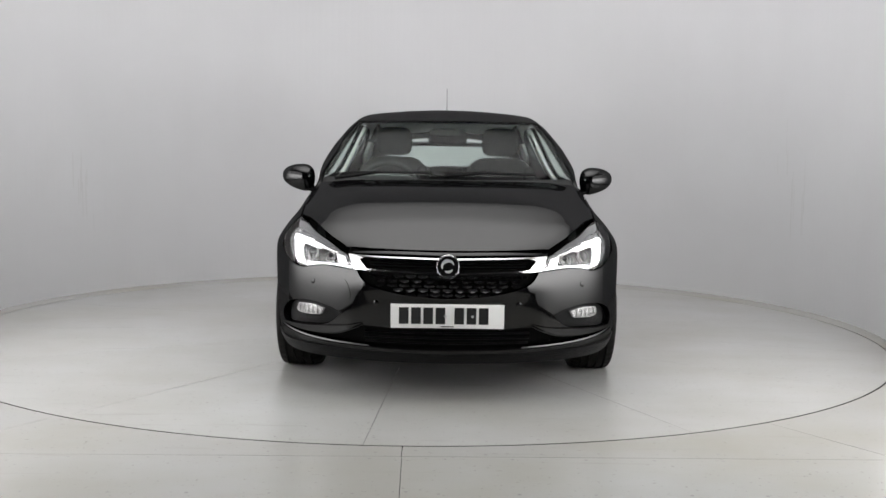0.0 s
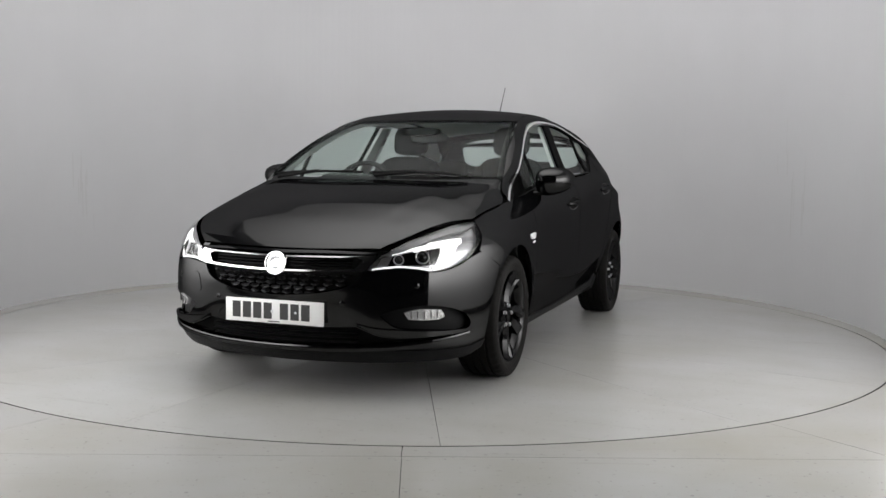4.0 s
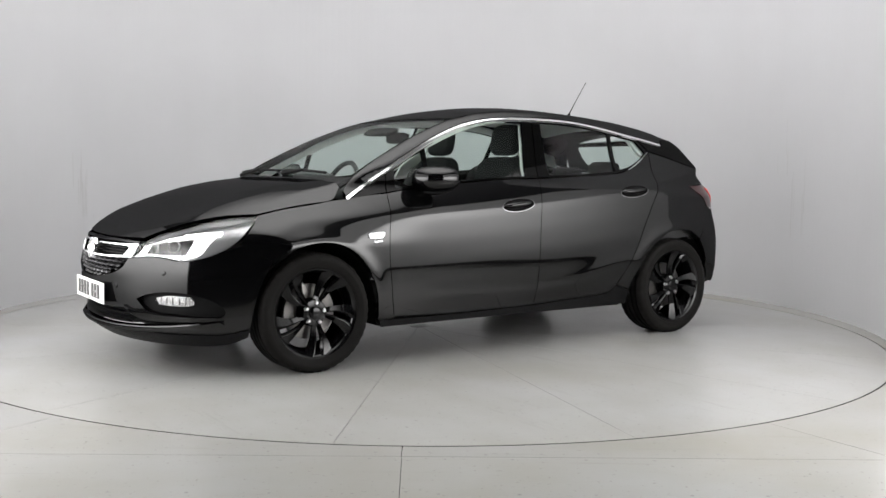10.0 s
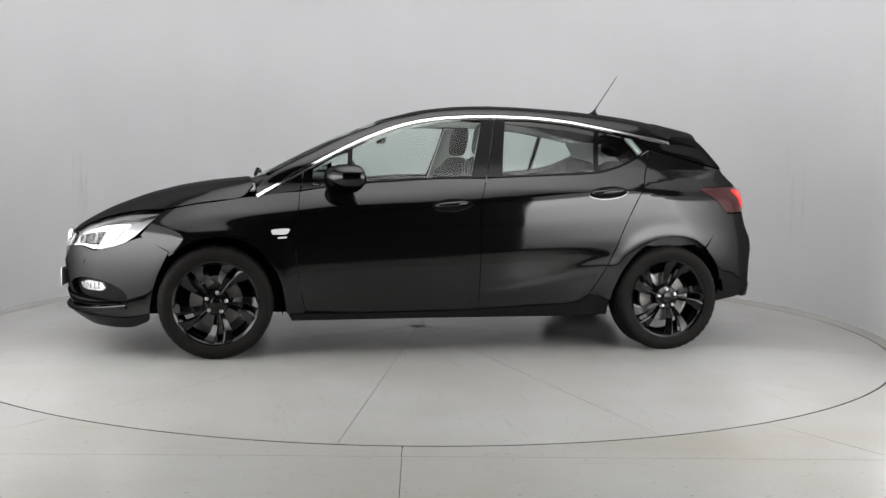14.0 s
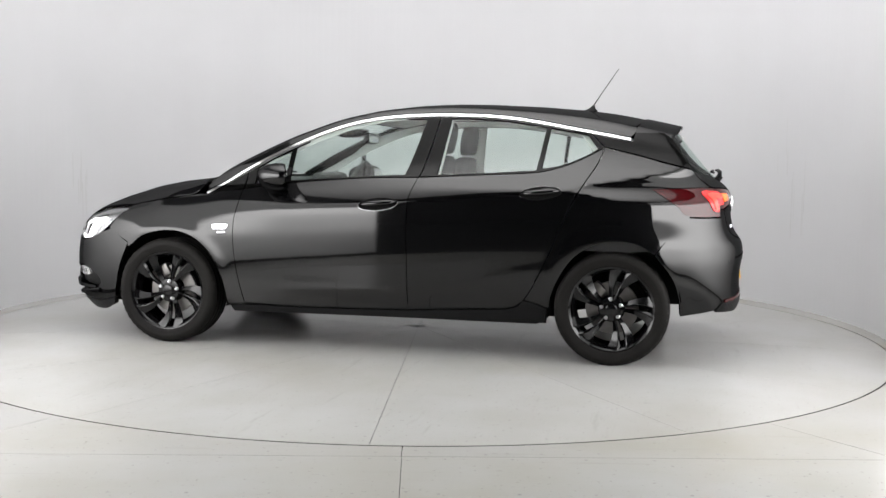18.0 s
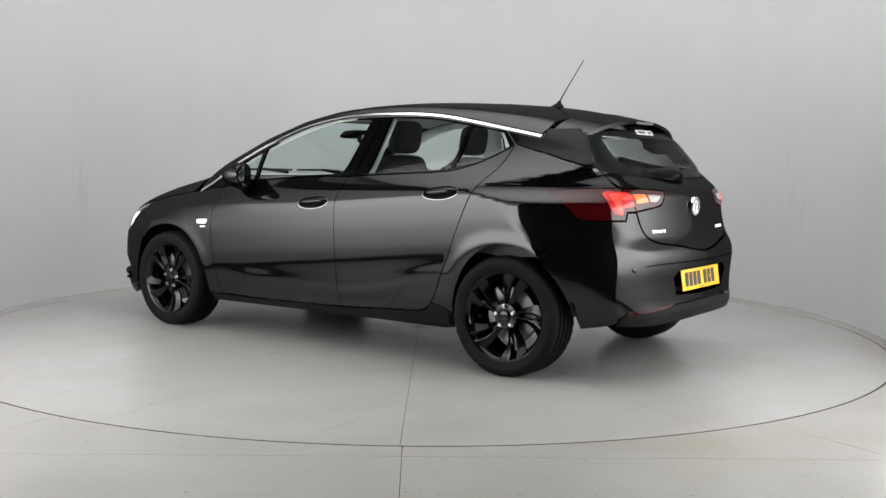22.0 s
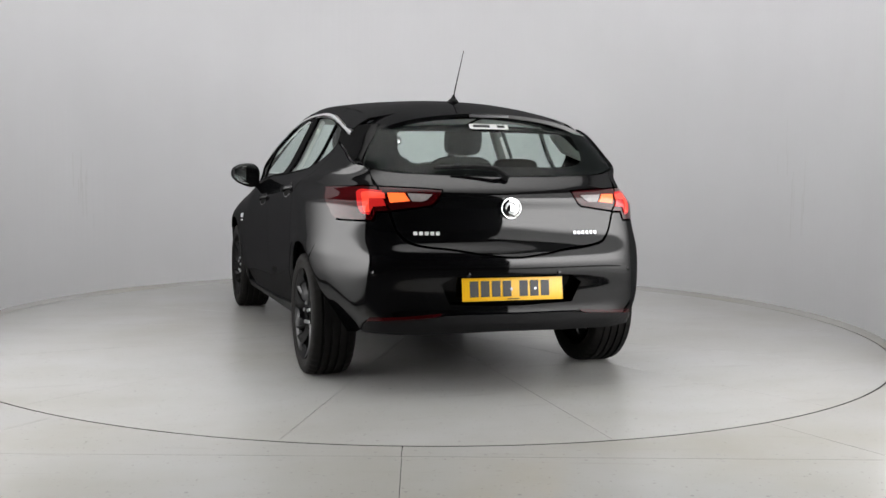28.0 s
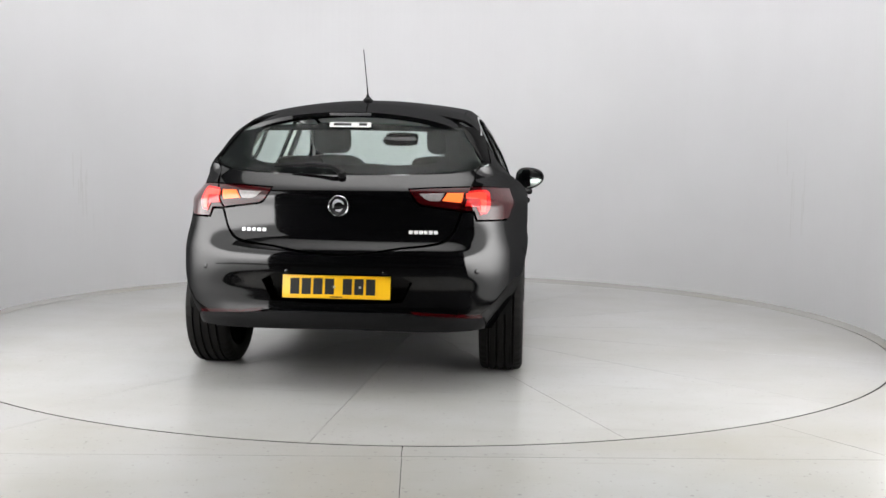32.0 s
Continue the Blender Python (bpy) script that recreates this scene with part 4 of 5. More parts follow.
# ---- underneath and inside ----
def arch_liner(ax, s):
    bm = bmesh.new()
    lo, hi = (-0.02, 1.08) if ax > 0 else (-0.08, 0.98)
    n = 28
    rows = []
    for y in (0.50, 0.83):
        rows.append([bm.verts.new((ax + 0.378 * math.cos(math.pi * (lo + (hi - lo) * i / (n - 1))), s * y, 0.325 + 0.372 * math.sin(math.pi * (lo + (hi - lo) * i / (n - 1))))) for i in range(n)])
    for i in range(n - 1):
        bm.faces.new((rows[0][i], rows[0][i + 1], rows[1][i + 1], rows[1][i]))
    bm.faces.new(rows[0])
    child("arch_liner", bm, M["dark"], car, label="black plastic wheel arch liner")


for ax in (AXLE, -AXLE):
    for s in (1, -1):
        arch_liner(ax, s)

for nm, lo, hi in zip(("floor_pan", "sill_structure", "engine_bay", "bumper_beam", "rear_beam", "boot_floor", "bulkhead"), *zip(((-1.05, -0.50, 0.208), (2.00, 0.50, 0.30)), ((-0.93, -0.80, 0.205), (0.92, 0.80, 0.26)), ((1.0, -0.49, 0.30), (2.02, 0.49, 0.60)), ((1.72, -0.70, 0.22), (1.88, 0.70, 0.60)), ((-1.98, -0.60, 0.34), (-1.73, 0.60, 0.62)), ((-1.75, -0.49, 0.31), (-0.98, 0.49, 0.62)), ((0.98, -0.70, 0.26), (1.05, 0.70, 0.93)))):
    bm = bmesh.new()
    box(bm, lo, hi, 0.02)
    child(nm, bm, M["dark"], car)
bm = bmesh.new()
box(bm, (-1.80, -0.56, 0.25), (-1.48, -0.10, 0.36), 0.05, 3)
tube(bm, [(-1.5, -0.35, 0.29), (-0.6, -0.12, 0.19), (0.9, -0.1, 0.2)], 0.03)
child("exhaust", bm, M["steel"], car, label="dull steel exhaust box and pipe")
bm = bmesh.new()
tube(bm, [(-1.331, -0.68, 0.25), (-1.28, -0.3, 0.27), (-1.28, 0.3, 0.27), (-1.331, 0.68, 0.25)], 0.04, 10)
child("rear_axle", bm, M["dark"], car)

DOOR_CARD = [(0.86, 0.93, 1), (0.86, 0.28, 1), (-0.80, 0.30, 1), (-0.93, 0.55), (-1.12, 0.95, 1), (-0.9, 1.045), (-0.3, 1.02), (0.3, 0.99)]
panel("door_card", DOOR_CARD, on_side, M["cabin"], depth=0.07, thick=0.05, step=0.06, gap=0, label="dark grey inner door trim")
panel("rear_side_trim", [(-0.95, 1.055, 1), (-1.12, 0.95), (-1.05, 0.62, 1), (-1.75, 0.62, 1), (-1.75, 0.98, 1), (-1.55, 1.10), (-1.30, 1.17, 1), (-1.15, 1.12)], on_side, M["cabin"], depth=0.08, thick=0.02, step=0.06, gap=0)
panel("roof_lining", full_top([(0.27, 0.0), (0.26, 0.3), (0.22, 0.535, 1), (-0.5, 0.505), (-1.36, 0.52, 1), (-1.42, 0.0)]), on_top, M["lining"], mirror=False, depth=0.035, thick=0.0, step=0.07, label="pale grey cloth roof lining")
panel("rail_lining", [(p[0], p[1] - 0.006) for p in CHROME[3:13]] + [(float(p[0]), float(p[2]) - 0.004) for p in rail_top[::-1] if -1.1 < p[0] < 0.6], on_side, M["lining"], depth=0.032, thick=0.0, step=0.03, gap=0, label="pale grey cloth roof edge lining")
panel("pillar_trim", [(1.0, 0.985, 1), (0.62, 1.197), (0.25, 1.345), (0.05, 1.385, 1), (0.05, 1.372, 1), (0.245, 1.322), (0.61, 1.172), (0.95, 0.97, 1)], on_side, M["lining"], depth=0.03, thick=0.0, gap=-0.008)
panel("centre_pillar_trim", [(-0.13, 1.03, 1), (-0.225, 1.375, 1), (-0.37, 1.375, 1), (-0.32, 1.04, 1)], on_side, M["lining"], depth=0.03, thick=0.02, gap=0)
panel("rear_pillar_trim", [(-1.20, 1.20, 1), (-1.13, 1.295, 1), (-1.36, 1.30, 1), (-1.50, 1.24), (-1.62, 1.12, 1), (-1.45, 1.15)], on_side, M["lining"], depth=0.03, thick=0.02, gap=0)


def blob(bm, c, r, e=0.6, n=24, shear=(0, 0)):
    """A rounded block: a sphere pushed towards a box. shear moves x and y with height."""
    res = bmesh.ops.create_uvsphere(bm, u_segments=n, v_segments=n // 2, radius=1.0)
    for v in res["verts"]:
        p = [math.copysign(abs(a) ** e, a) for a in v.co]
        v.co = Vector((c[0] + p[0] * r[0] + shear[0] * p[2] * r[2], c[1] + p[1] * r[1] + shear[1] * p[2] * r[2], c[2] + p[2] * r[2]))


def seat(name, x, y, label):
    bm = bmesh.new()
    blob(bm, (x + 0.27, y, 0.50), (0.27, 0.25, 0.09), 0.5)
    base = child(name, bm, M["cloth"], car, label=label)
    bm = bmesh.new()
    blob(bm, (x - 0.05, y, 0.83), (0.075, 0.245, 0.33), 0.5, shear=(-0.30, 0))
    blob(bm, (x - 0.02, y - 0.20, 0.82), (0.075, 0.05, 0.28), 0.6, shear=(-0.30, 0))
    blob(bm, (x - 0.02, y + 0.20, 0.82), (0.075, 0.05, 0.28), 0.6, shear=(-0.30, 0))
    child("backrest", bm, M["cloth"], base)
    bm = bmesh.new()
    blob(bm, (x - 0.165, y, 1.265), (0.05, 0.125, 0.10), 0.55, shear=(-0.15, 0))
    child("headrest", bm, M["cloth"], base)
    for k in (-0.05, 0.05):
        bm = bmesh.new()
        tube(bm, [(x - 0.16, y + k, 1.08), (x - 0.165, y + k, 1.20)], 0.007)
        child("headrest_post", bm, M["satin"], base, label="chrome headrest post")


seat("front_seat", -0.12, 0.37, "charcoal cloth front seat")
seat("front_seat", -0.12, -0.37, "charcoal cloth front seat")
bm = bmesh.new()
blob(bm, (-0.72, 0, 0.50), (0.26, 0.66, 0.10), 0.4)
bench = child("rear_seat", bm, M["cloth"], car, label="charcoal cloth rear bench")
bm = bmesh.new()
blob(bm, (-1.05, 0, 0.77), (0.075, 0.66, 0.25), 0.4, shear=(-0.32, 0))
child("backrest", bm, M["cloth"], bench)
for y, h in ((0.38, 0.065), (-0.38, 0.065), (0, 0.045)):
    bm = bmesh.new()
    blob(bm, (-1.14, y, 1.01 + h), (0.045, 0.13, h), 0.5)
    child("headrest", bm, M["cloth"], bench)
bm = bmesh.new()
box(bm, (-1.72, -0.60, 0.955), (-1.16, 0.60, 0.985), 0.01)
child("parcel_shelf", bm, M["cabin"], car, label="dark load cover behind the rear seat")

bm = bmesh.new()
prof = [(1.10, 0.90), (1.04, 0.985), (0.93, 1.010), (0.80, 1.005), (0.70, 0.975), (0.66, 0.90), (0.70, 0.75), (0.75, 0.50), (1.05, 0.45)]
rows = [[bm.verts.new((x - 0.05 * abs(k) ** 2, 0.70 * k, z)) for x, z in prof] for k in np.linspace(-1, 1, 15)]
for A, B in zip(rows, rows[1:]):
    for i in range(len(prof) - 1):
        bm.faces.new((A[i], A[i + 1], B[i + 1], B[i]))
dash = child("dashboard", bm, M["cabin"], car, label="dark grey moulded dashboard", angle=50)
bm = bmesh.new()
blob(bm, (0.72, -0.37, 1.00), (0.10, 0.17, 0.045), 0.6)
child("instrument_hood", bm, M["cabin"], dash)
bm = bmesh.new()
blob(bm, (0.68, 0.0, 0.90), (0.03, 0.14, 0.10), 0.4)
child("screen_unit", bm, M["gloss"], dash)
SW = Matrix.Translation((0.53, -0.37, 0.945)) @ Euler((0, radians(-25), 0)).to_matrix().to_4x4()
bm = bmesh.new()
pts = [(0, 0.185 * math.cos(a), 0.18 * math.sin(a)) for a in np.linspace(0, 2 * math.pi, 41)]
tube(bm, pts, 0.016, 10)
wheel_s = child("steering_wheel", bm, M["cabin"], car, SW, label="black leather steering wheel")
bm = bmesh.new()
blob(bm, (0.02, 0, -0.01), (0.03, 0.075, 0.065), 0.6)
for a in (0.1, math.pi - 0.1, 1.5 * math.pi):
    tube(bm, [(0.02, 0, -0.01), (0.0, 0.175 * math.cos(a), 0.17 * math.sin(a))], 0.014, 6)
child("steering_boss", bm, M["satin"], wheel_s, label="steering wheel hub with silver spokes")
bm = bmesh.new()
tube(bm, [(0.62, -0.37, 0.92), (0.75, -0.37, 0.86)], 0.04)
child("steering_column", bm, M["cabin"], car)
bm = bmesh.new()
blob(bm, (0.31, 0.0, 1.268), (0.022, 0.125, 0.036), 0.55)
im = child("interior_mirror", bm, M["gloss"], car, label="black interior mirror behind the windscreen")
bm = bmesh.new()
box(bm, (0.286, -0.11, 1.242), (0.290, 0.11, 1.294), 0.001)
child("mirror_glass", bm, M["chrome"], im)
bm = bmesh.new()
blob(bm, (0.43, 0.0, 1.302), (0.075, 0.115, 0.028), 0.6, shear=(-1.2, 0))
child("camera_housing", bm, M["gloss"], car, label="black sensor housing at the top of the windscreen")


# ---- lamps, grille, plates and badges on the nose ----
def front_at(y, z, out=0.0):
    """A pose on the nose at y, z whose x axis points away from the skin."""
    p = on_front(np.array([[math.atan2(y, float(FR(abs(y), z)) - HUBF), z]]))
    n = Vector(grad(p)[0])
    q = n.to_track_quat("X", "Z").to_matrix().to_4x4()
    return Matrix.Translation(Vector(p[0]) + n * out) @ q


def rear_at(y, z, out=0.0):
    p = on_rear(np.array([[math.atan2(y, float(RR(abs(y), z)) + HUBR), z]]))
    n = Vector(grad(p)[0])
    q = n.to_track_quat("X", "Z").to_matrix().to_4x4()
    return Matrix.Translation(Vector(p[0]) + n * out) @ q


M["drl"] = mat("lit_white_lamp", (0.9, 0.9, 0.9), 0.3, emit=(1, 1, 1), emit_strength=1.2)
M["reflector"] = mat("silver_reflector", (0.72, 0.72, 0.73), 0.28, metal=1.0)
M["lampgrey"] = mat("grey_lamp_plastic", (0.10, 0.10, 0.105), 0.3)
# Slight glow and strong mottling stand in for glinting reflector facets.
M["fog_glint"] = mat("glinting_fog_lamp", (0.8, 0.8, 0.8), 0.2, metal=0.8, emit=(1, 1, 1), emit_strength=0.10, noise_scale=45, spread=0.9)
M["lampsilver"] = mat("pale_lamp_inside", (0.34, 0.34, 0.35), 0.25, metal=0.6)
HEAD = HL_TOP[:-1] + HL_LOW
panel_head = panel("headlamp", HEAD, on_front, M["lampsilver"], step=0.025, edge=0.012, gap=0.001, depth=0.03, thick=-0.028, label="clear headlamp with lit white running light")
panel("lens", HEAD, on_front, M["clear"], panel_head, step=0.03, edge=0.012, gap=0.002, depth=0.001, thick=0.004, label="clear lamp cover")


def edge_tube(name, line, r, parent, closed, label=""):
    """A rounded bead along a line of the nose, on both sides of the car."""
    p = on_front(path(line, 0.012, closed))
    for s in (1, -1):
        bm = bmesh.new()
        pts = [Vector(q * [1, s, 1]) for q in p]
        tube(bm, pts + ([pts[0]] if closed else []), r, 8)
        child(name, bm, M["paint"], parent, label=label)


edge_tube("slot_bead", front_yz([(0.392, 0.352), (0.46, 0.322), (0.52, 0.304), (0.62, 0.300), (0.72, 0.303), (0.795, 0.308)]), 0.006, front_bumper, False)
edge_tube("lip_bead", front_yz([(0.0, 0.246), (0.3, 0.249), (0.5, 0.257), (0.65, 0.270), (0.755, 0.286), (0.812, 0.300)]), 0.009, front_bumper, False)
TOP_STRIP = front_yz([(0.53, 0.690), (0.60, 0.710), (0.68, 0.731), (0.755, 0.748)])
panel("running_light", band(TOP_STRIP, 0.010, 0.01), on_front, M["drl"], panel_head, step=0.012, gap=0, edge=0.012, depth=0.016, thick=0.008, label="lit white running light strip")
BLOCK = [(radians(a), z, 1) for a, z in ((39, 0.741), (44, 0.750), (47.6, 0.757), (48.4, 0.738), (46.6, 0.690), (45.0, 0.642), (43.2, 0.622), (40.0, 0.616), (40.8, 0.632), (42.2, 0.690), (42.6, 0.722), (39, 0.716))]
panel("running_light", BLOCK, on_front, M["drl"], panel_head, step=0.015, gap=0, edge=0.012, depth=0.016, thick=0.008, label="lit white running light block")
panel("running_light", front_yz([(0.615, 0.716, 1), (0.70, 0.741), (0.772, 0.757, 1), (0.780, 0.732, 1), (0.70, 0.716), (0.615, 0.698, 1)]), on_front, M["drl"], panel_head, step=0.012, gap=0, edge=0.012, depth=0.015, thick=0.008, label="lit white running light bar")
LOW_STRIP = front_yz([(0.455, 0.614), (0.55, 0.627), (0.62, 0.624), (0.685, 0.612)])
panel("running_light", band(LOW_STRIP, 0.007, 0.01), on_front, M["drl"], panel_head, step=0.012, gap=0, edge=0.012, depth=0.014, thick=0.008, label="lit white running light strip")
panel("brow", [*HL_TOP[:-1], *turned((1.612, 0.772, 0.818, 1), (1.73, 0.735, 0.785), (1.85, 0.69, 0.770), (1.95, 0.63, 0.738), (2.05, 0.54, 0.690))], on_front, M["lampgrey"], panel_head, step=0.02, edge=0.012, gap=0.003, depth=0.012, thick=0.01, label="grey lamp brow")
panel("lamp_bezel", front_yz([(0.50, 0.632, 1), (0.515, 0.672, 1), (0.60, 0.698), (0.70, 0.722, 1), (0.735, 0.68), (0.70, 0.634, 1), (0.60, 0.634)]), on_front, M["gloss"], panel_head, step=0.02, edge=0.012, gap=0, depth=0.022, thick=0.004, label="gloss black lamp bezel")
panel("reflector_bowl", front_yz([(0.475, 0.630, 1), (0.49, 0.668, 1), (0.535, 0.680, 1), (0.52, 0.634, 1)]), on_front, M["reflector"], panel_head, step=0.02, edge=0.012, gap=0, depth=0.018, thick=0.004, label="silver reflector")
for side, par in zip((1, -1), panel_head):
    for y, z, r in ((0.655, 0.672, 0.033), (0.562, 0.660, 0.024)):
        m = front_at(side * y, z, -0.022)
        bm = bmesh.new()
        lathe(bm, [(r, 0.0), (r, 0.010), (r * 0.9, 0.013), (r * 0.82, 0.006)], 32, "x")
        ring = child("projector_ring", bm, M["satin"], par, m)
        bm = bmesh.new()
        lathe(bm, [(r * 0.83, 0.002), (r * 0.7, 0.012), (r * 0.4, 0.018), (0.0005, 0.020)], 24, "x")
        child("projector", bm, M["gloss"], par, m)

panel("grille_back", full(GRILLE), on_front, M["dark"], front_bumper, mirror=False, depth=0.045, gap=-0.012, thick=0.0, label="black grille backing")
panel("intake_back", full(INTAKE), on_front, M["dark"], front_bumper, mirror=False, depth=0.05, gap=-0.012, thick=0.0)
panel("fog_recess", FOG, on_front, M["trim"], [front_bumper, front_bumper], depth=0.035, gap=-0.006, thick=-0.034, label="grained black fog lamp recess")
WING = front_yz([(0.03, 0.667, 1), (0.20, 0.670), (0.36, 0.673), (0.466, 0.677, 1), (0.438, 0.609, 1), (0.345, 0.604), (0.2, 0.600), (0.03, 0.598, 1)])
WING_HOLE = front_yz([(0.035, 0.6605, 1), (0.20, 0.6635), (0.385, 0.6655, 1), (0.412, 0.656, 1), (0.380, 0.614, 1), (0.2, 0.6075), (0.035, 0.6050, 1)])
panel("chrome_wing", WING, on_front, M["chrome"], [front_bumper, front_bumper], holes=[WING_HOLE], step=0.02, edge=0.01, gap=0, depth=0.003, thick=0.006, label="chrome wing bar across the grille")
bm = bmesh.new()
for s in (1, -1):
    for zz in (0.648, 0.634, 0.620):
        pts = [on_front(np.array([[math.atan2(y, float(FR(y, zz)) - HUBF), zz]]))[0] * [1, s, 1] - [0.025, 0, 0] for y in np.linspace(0.04, 0.36, 9)]
        tube(bm, [tuple(p) for p in pts], 0.0045, 6)
child("upper_slat", bm, M["gloss"], front_bumper, label="gloss black grille slats")
# woven lower grille: rows of short tilted blades
bm = bmesh.new()
for row in range(5):
    z = 0.587 - 0.0225 * row
    wid = 0.41 - 0.035 * row - (0.035 if row > 2 else 0)
    n = int(wid * 2 / 0.058)
    for k in range(n + 1):
        y = (k - n / 2 + (0.5 if row % 2 else 0)) * 0.058
        if abs(y) > wid - 0.02:
            continue
        m = front_at(y, z, -0.016)
        vs = []
        for dy, dz, dx in ((-0.026, -0.002, 0), (0.0, -0.0085, 0.010), (0.026, -0.002, 0), (0.020, 0.0065, -0.012), (-0.020, 0.0065, -0.012)):
            vs.append((dx, dy, dz))
        a = [bm.verts.new(m @ Vector(v)) for v in vs]
        b = [bm.verts.new(m @ (Vector(v) + Vector((-0.012, 0, -0.004)))) for v in vs]
        bm.faces.new(a)
        bm.faces.new(b[::-1])
        for i in range(5):
            bm.faces.new((a[i], b[i], b[(i + 1) % 5], a[(i + 1) % 5]))
tagged(child("grille_mesh", bm, M["grille"], front_bumper, label="dark woven grille blades", angle=15), kind="stuff")
for zz, wd in ((0.316, 0.385), (0.293, 0.385), (0.270, 0.38)):
    bm = bmesh.new()
    pts = [on_front(np.array([[math.copysign(math.atan2(abs(y), float(FR(abs(y), zz)) - HUBF), y), zz]]))[0] - np.array([0.02, 0, 0]) for y in np.linspace(-wd, wd, 21)]
    rows = [[bm.verts.new((p[0] + dx, p[1], p[2] + dz)) for dx, dz in ((0.006, 0.0), (-0.02, 0.006), (-0.03, 0.0), (-0.02, -0.005))] for p in pts]
    for A, B in zip(rows, rows[1:]):
        for i in range(4):
            bm.faces.new((A[i], A[(i + 1) % 4], B[(i + 1) % 4], B[i]))
    child("intake_slat", bm, M["trim"], front_bumper)
for side in (1, -1):
    FL = [(-p[0], *p[1:]) if side < 0 else p for p in front_yz([(0.598, 0.412, 1), (0.66, 0.426), (0.735, 0.420, 1), (0.745, 0.386), (0.70, 0.374), (0.615, 0.380, 1)])]
    fl = panel("fog_lamp", FL, on_front, M["fog_glint"], front_bumper, mirror=False, depth=0.018, gap=0, thick=0.016, step=0.02, edge=0.012, label="fog lamp with its bright facets painted in, behind a clear ribbed lens")[0]
    panel("lens", FL, on_front, M["clear"], fl, mirror=False, depth=0.010, gap=0, thick=0.002, step=0.03)
    bm = bmesh.new()
    for y in (0.625, 0.65, 0.675, 0.70, 0.722):
        m = front_at(side * y, 0.400, -0.014)
        tube(bm, [m @ Vector((0, 0, -0.017)), m @ Vector((0, 0, 0.017))], 0.0018, 5)
    child("lens_rib", bm, M["gloss"], fl)
    BL = [(-p[0], *p[1:]) if side < 0 else p for p in front_yz([(0.392, 0.362, 1), (0.47, 0.345), (0.56, 0.337), (0.68, 0.327), (0.80, 0.323, 1), (0.80, 0.309, 1), (0.72, 0.306), (0.62, 0.304), (0.52, 0.309), (0.46, 0.325, 1)])]
    panel("corner_blade", BL, on_front, M["paint"], front_bumper, mirror=False, depth=-0.012, gap=0, thick=0.014, step=0.02, edge=0.012)
    for y, z in ((0.640, 0.540), (0.33, 0.455)):
        bm = bmesh.new()
        lathe(bm, [(0.0125, -0.002), (0.0125, 0.001), (0.0105, 0.0022), (0.0005, 0.0022)], 20, "x")
        child("parking_sensor", bm, M["paint"], front_bumper, front_at(side * y, z, 0.0005))
panel("tow_cover", front_yz([(-0.452, 0.478), (-0.470, 0.548), (-0.490, 0.559), (-0.535, 0.556), (-0.560, 0.543), (-0.540, 0.490), (-0.515, 0.466), (-0.470, 0.464)]), on_front, M["paint"], front_bumper, mirror=False, gap=0, depth=-0.0022, thick=0.005, step=0.02, edge=0.01, label="small towing eye cover flush in the bumper")


def badge_disc(name, m, r, parent, label):
    """A round emblem as plain shapes: chrome ring, dark disc, a plain curved mark."""
    bm = bmesh.new()
    lathe(bm, [(r, -0.012), (r, 0.001), (r * 0.985, 0.0045), (r * 0.95, 0.0075), (r * 0.91, 0.0075), (r * 0.87, 0.0045), (r * 0.85, 0.0)], 48, "x")
    ring = child(name, bm, M["chrome"], parent, m, label)
    bm = bmesh.new()
    lathe(bm, [(r * 0.86, 0.0), (r * 0.5, 0.003), (0.0005, 0.004)], 40, "x")
    child("disc", bm, M["mirror"], ring)
    bm = bmesh.new()
    for a0, a1, rr, w in ((20, 200, 0.5, 0.16), (230, 330, 0.42, 0.12)):
        A, B = [], []
        for i in range(13):
            a = radians(a0 + (a1 - a0) * i / 12)
            k = w * r * (1 - abs(i - 6) / 8)
            A.append(bm.verts.new((0.0065, (rr * r + k) * math.cos(a), (rr * r + k) * math.sin(a))))
            B.append(bm.verts.new((0.0065, (rr * r - k) * math.cos(a), (rr * r - k) * math.sin(a))))
        for i in range(12):
            bm.faces.new((A[i], A[i + 1], B[i + 1], B[i]))
    bmesh.ops.solidify(bm, geom=bm.faces[:], thickness=0.004)
    child("mark", bm, M["badge"], ring)


badge_disc("nose_emblem", Matrix.Translation((2.232, 0, 0.630)) @ pose(0, 0, 0, 0, -8, 0), 0.056, front_bumper, "round chrome emblem")
badge_disc("tail_emblem", rear_at(0, 0.893, 0.010), 0.052, tailgate, "round chrome emblem")


def number_plate(name, m, material, label, parent):
    bm = bmesh.new()
    box(bm, (-0.003, -0.26, -0.0555), (0.003, 0.26, 0.0555), 0.002)
    pl = child(name, bm, material, parent, m, label)
    x = -0.222
    for k in range(7):
        bm = bmesh.new()
        w = 0.044
        box(bm, (0.003, x, -0.036), (0.0045, x + w, 0.040), 0.0005, 1)
        child("plate_bar", bm, M["ink"], pl)
        x += w + 0.012 + (0.030 if k == 3 else 0)
    bm = bmesh.new()
    box(bm, (0.003, -0.03, -0.050), (0.0042, 0.03, -0.045))
    child("maker_bar", bm, M["ink"], pl)
    for s in (-0.01, 0.115):
        bm = bmesh.new()
        lathe(bm, [(0.007, 0.003), (0.006, 0.0055), (0.0005, 0.006)], 12, "x")
        child("screw_cap", bm, M["satin"], pl, Matrix.Translation((0, s, 0.0)))
    return pl


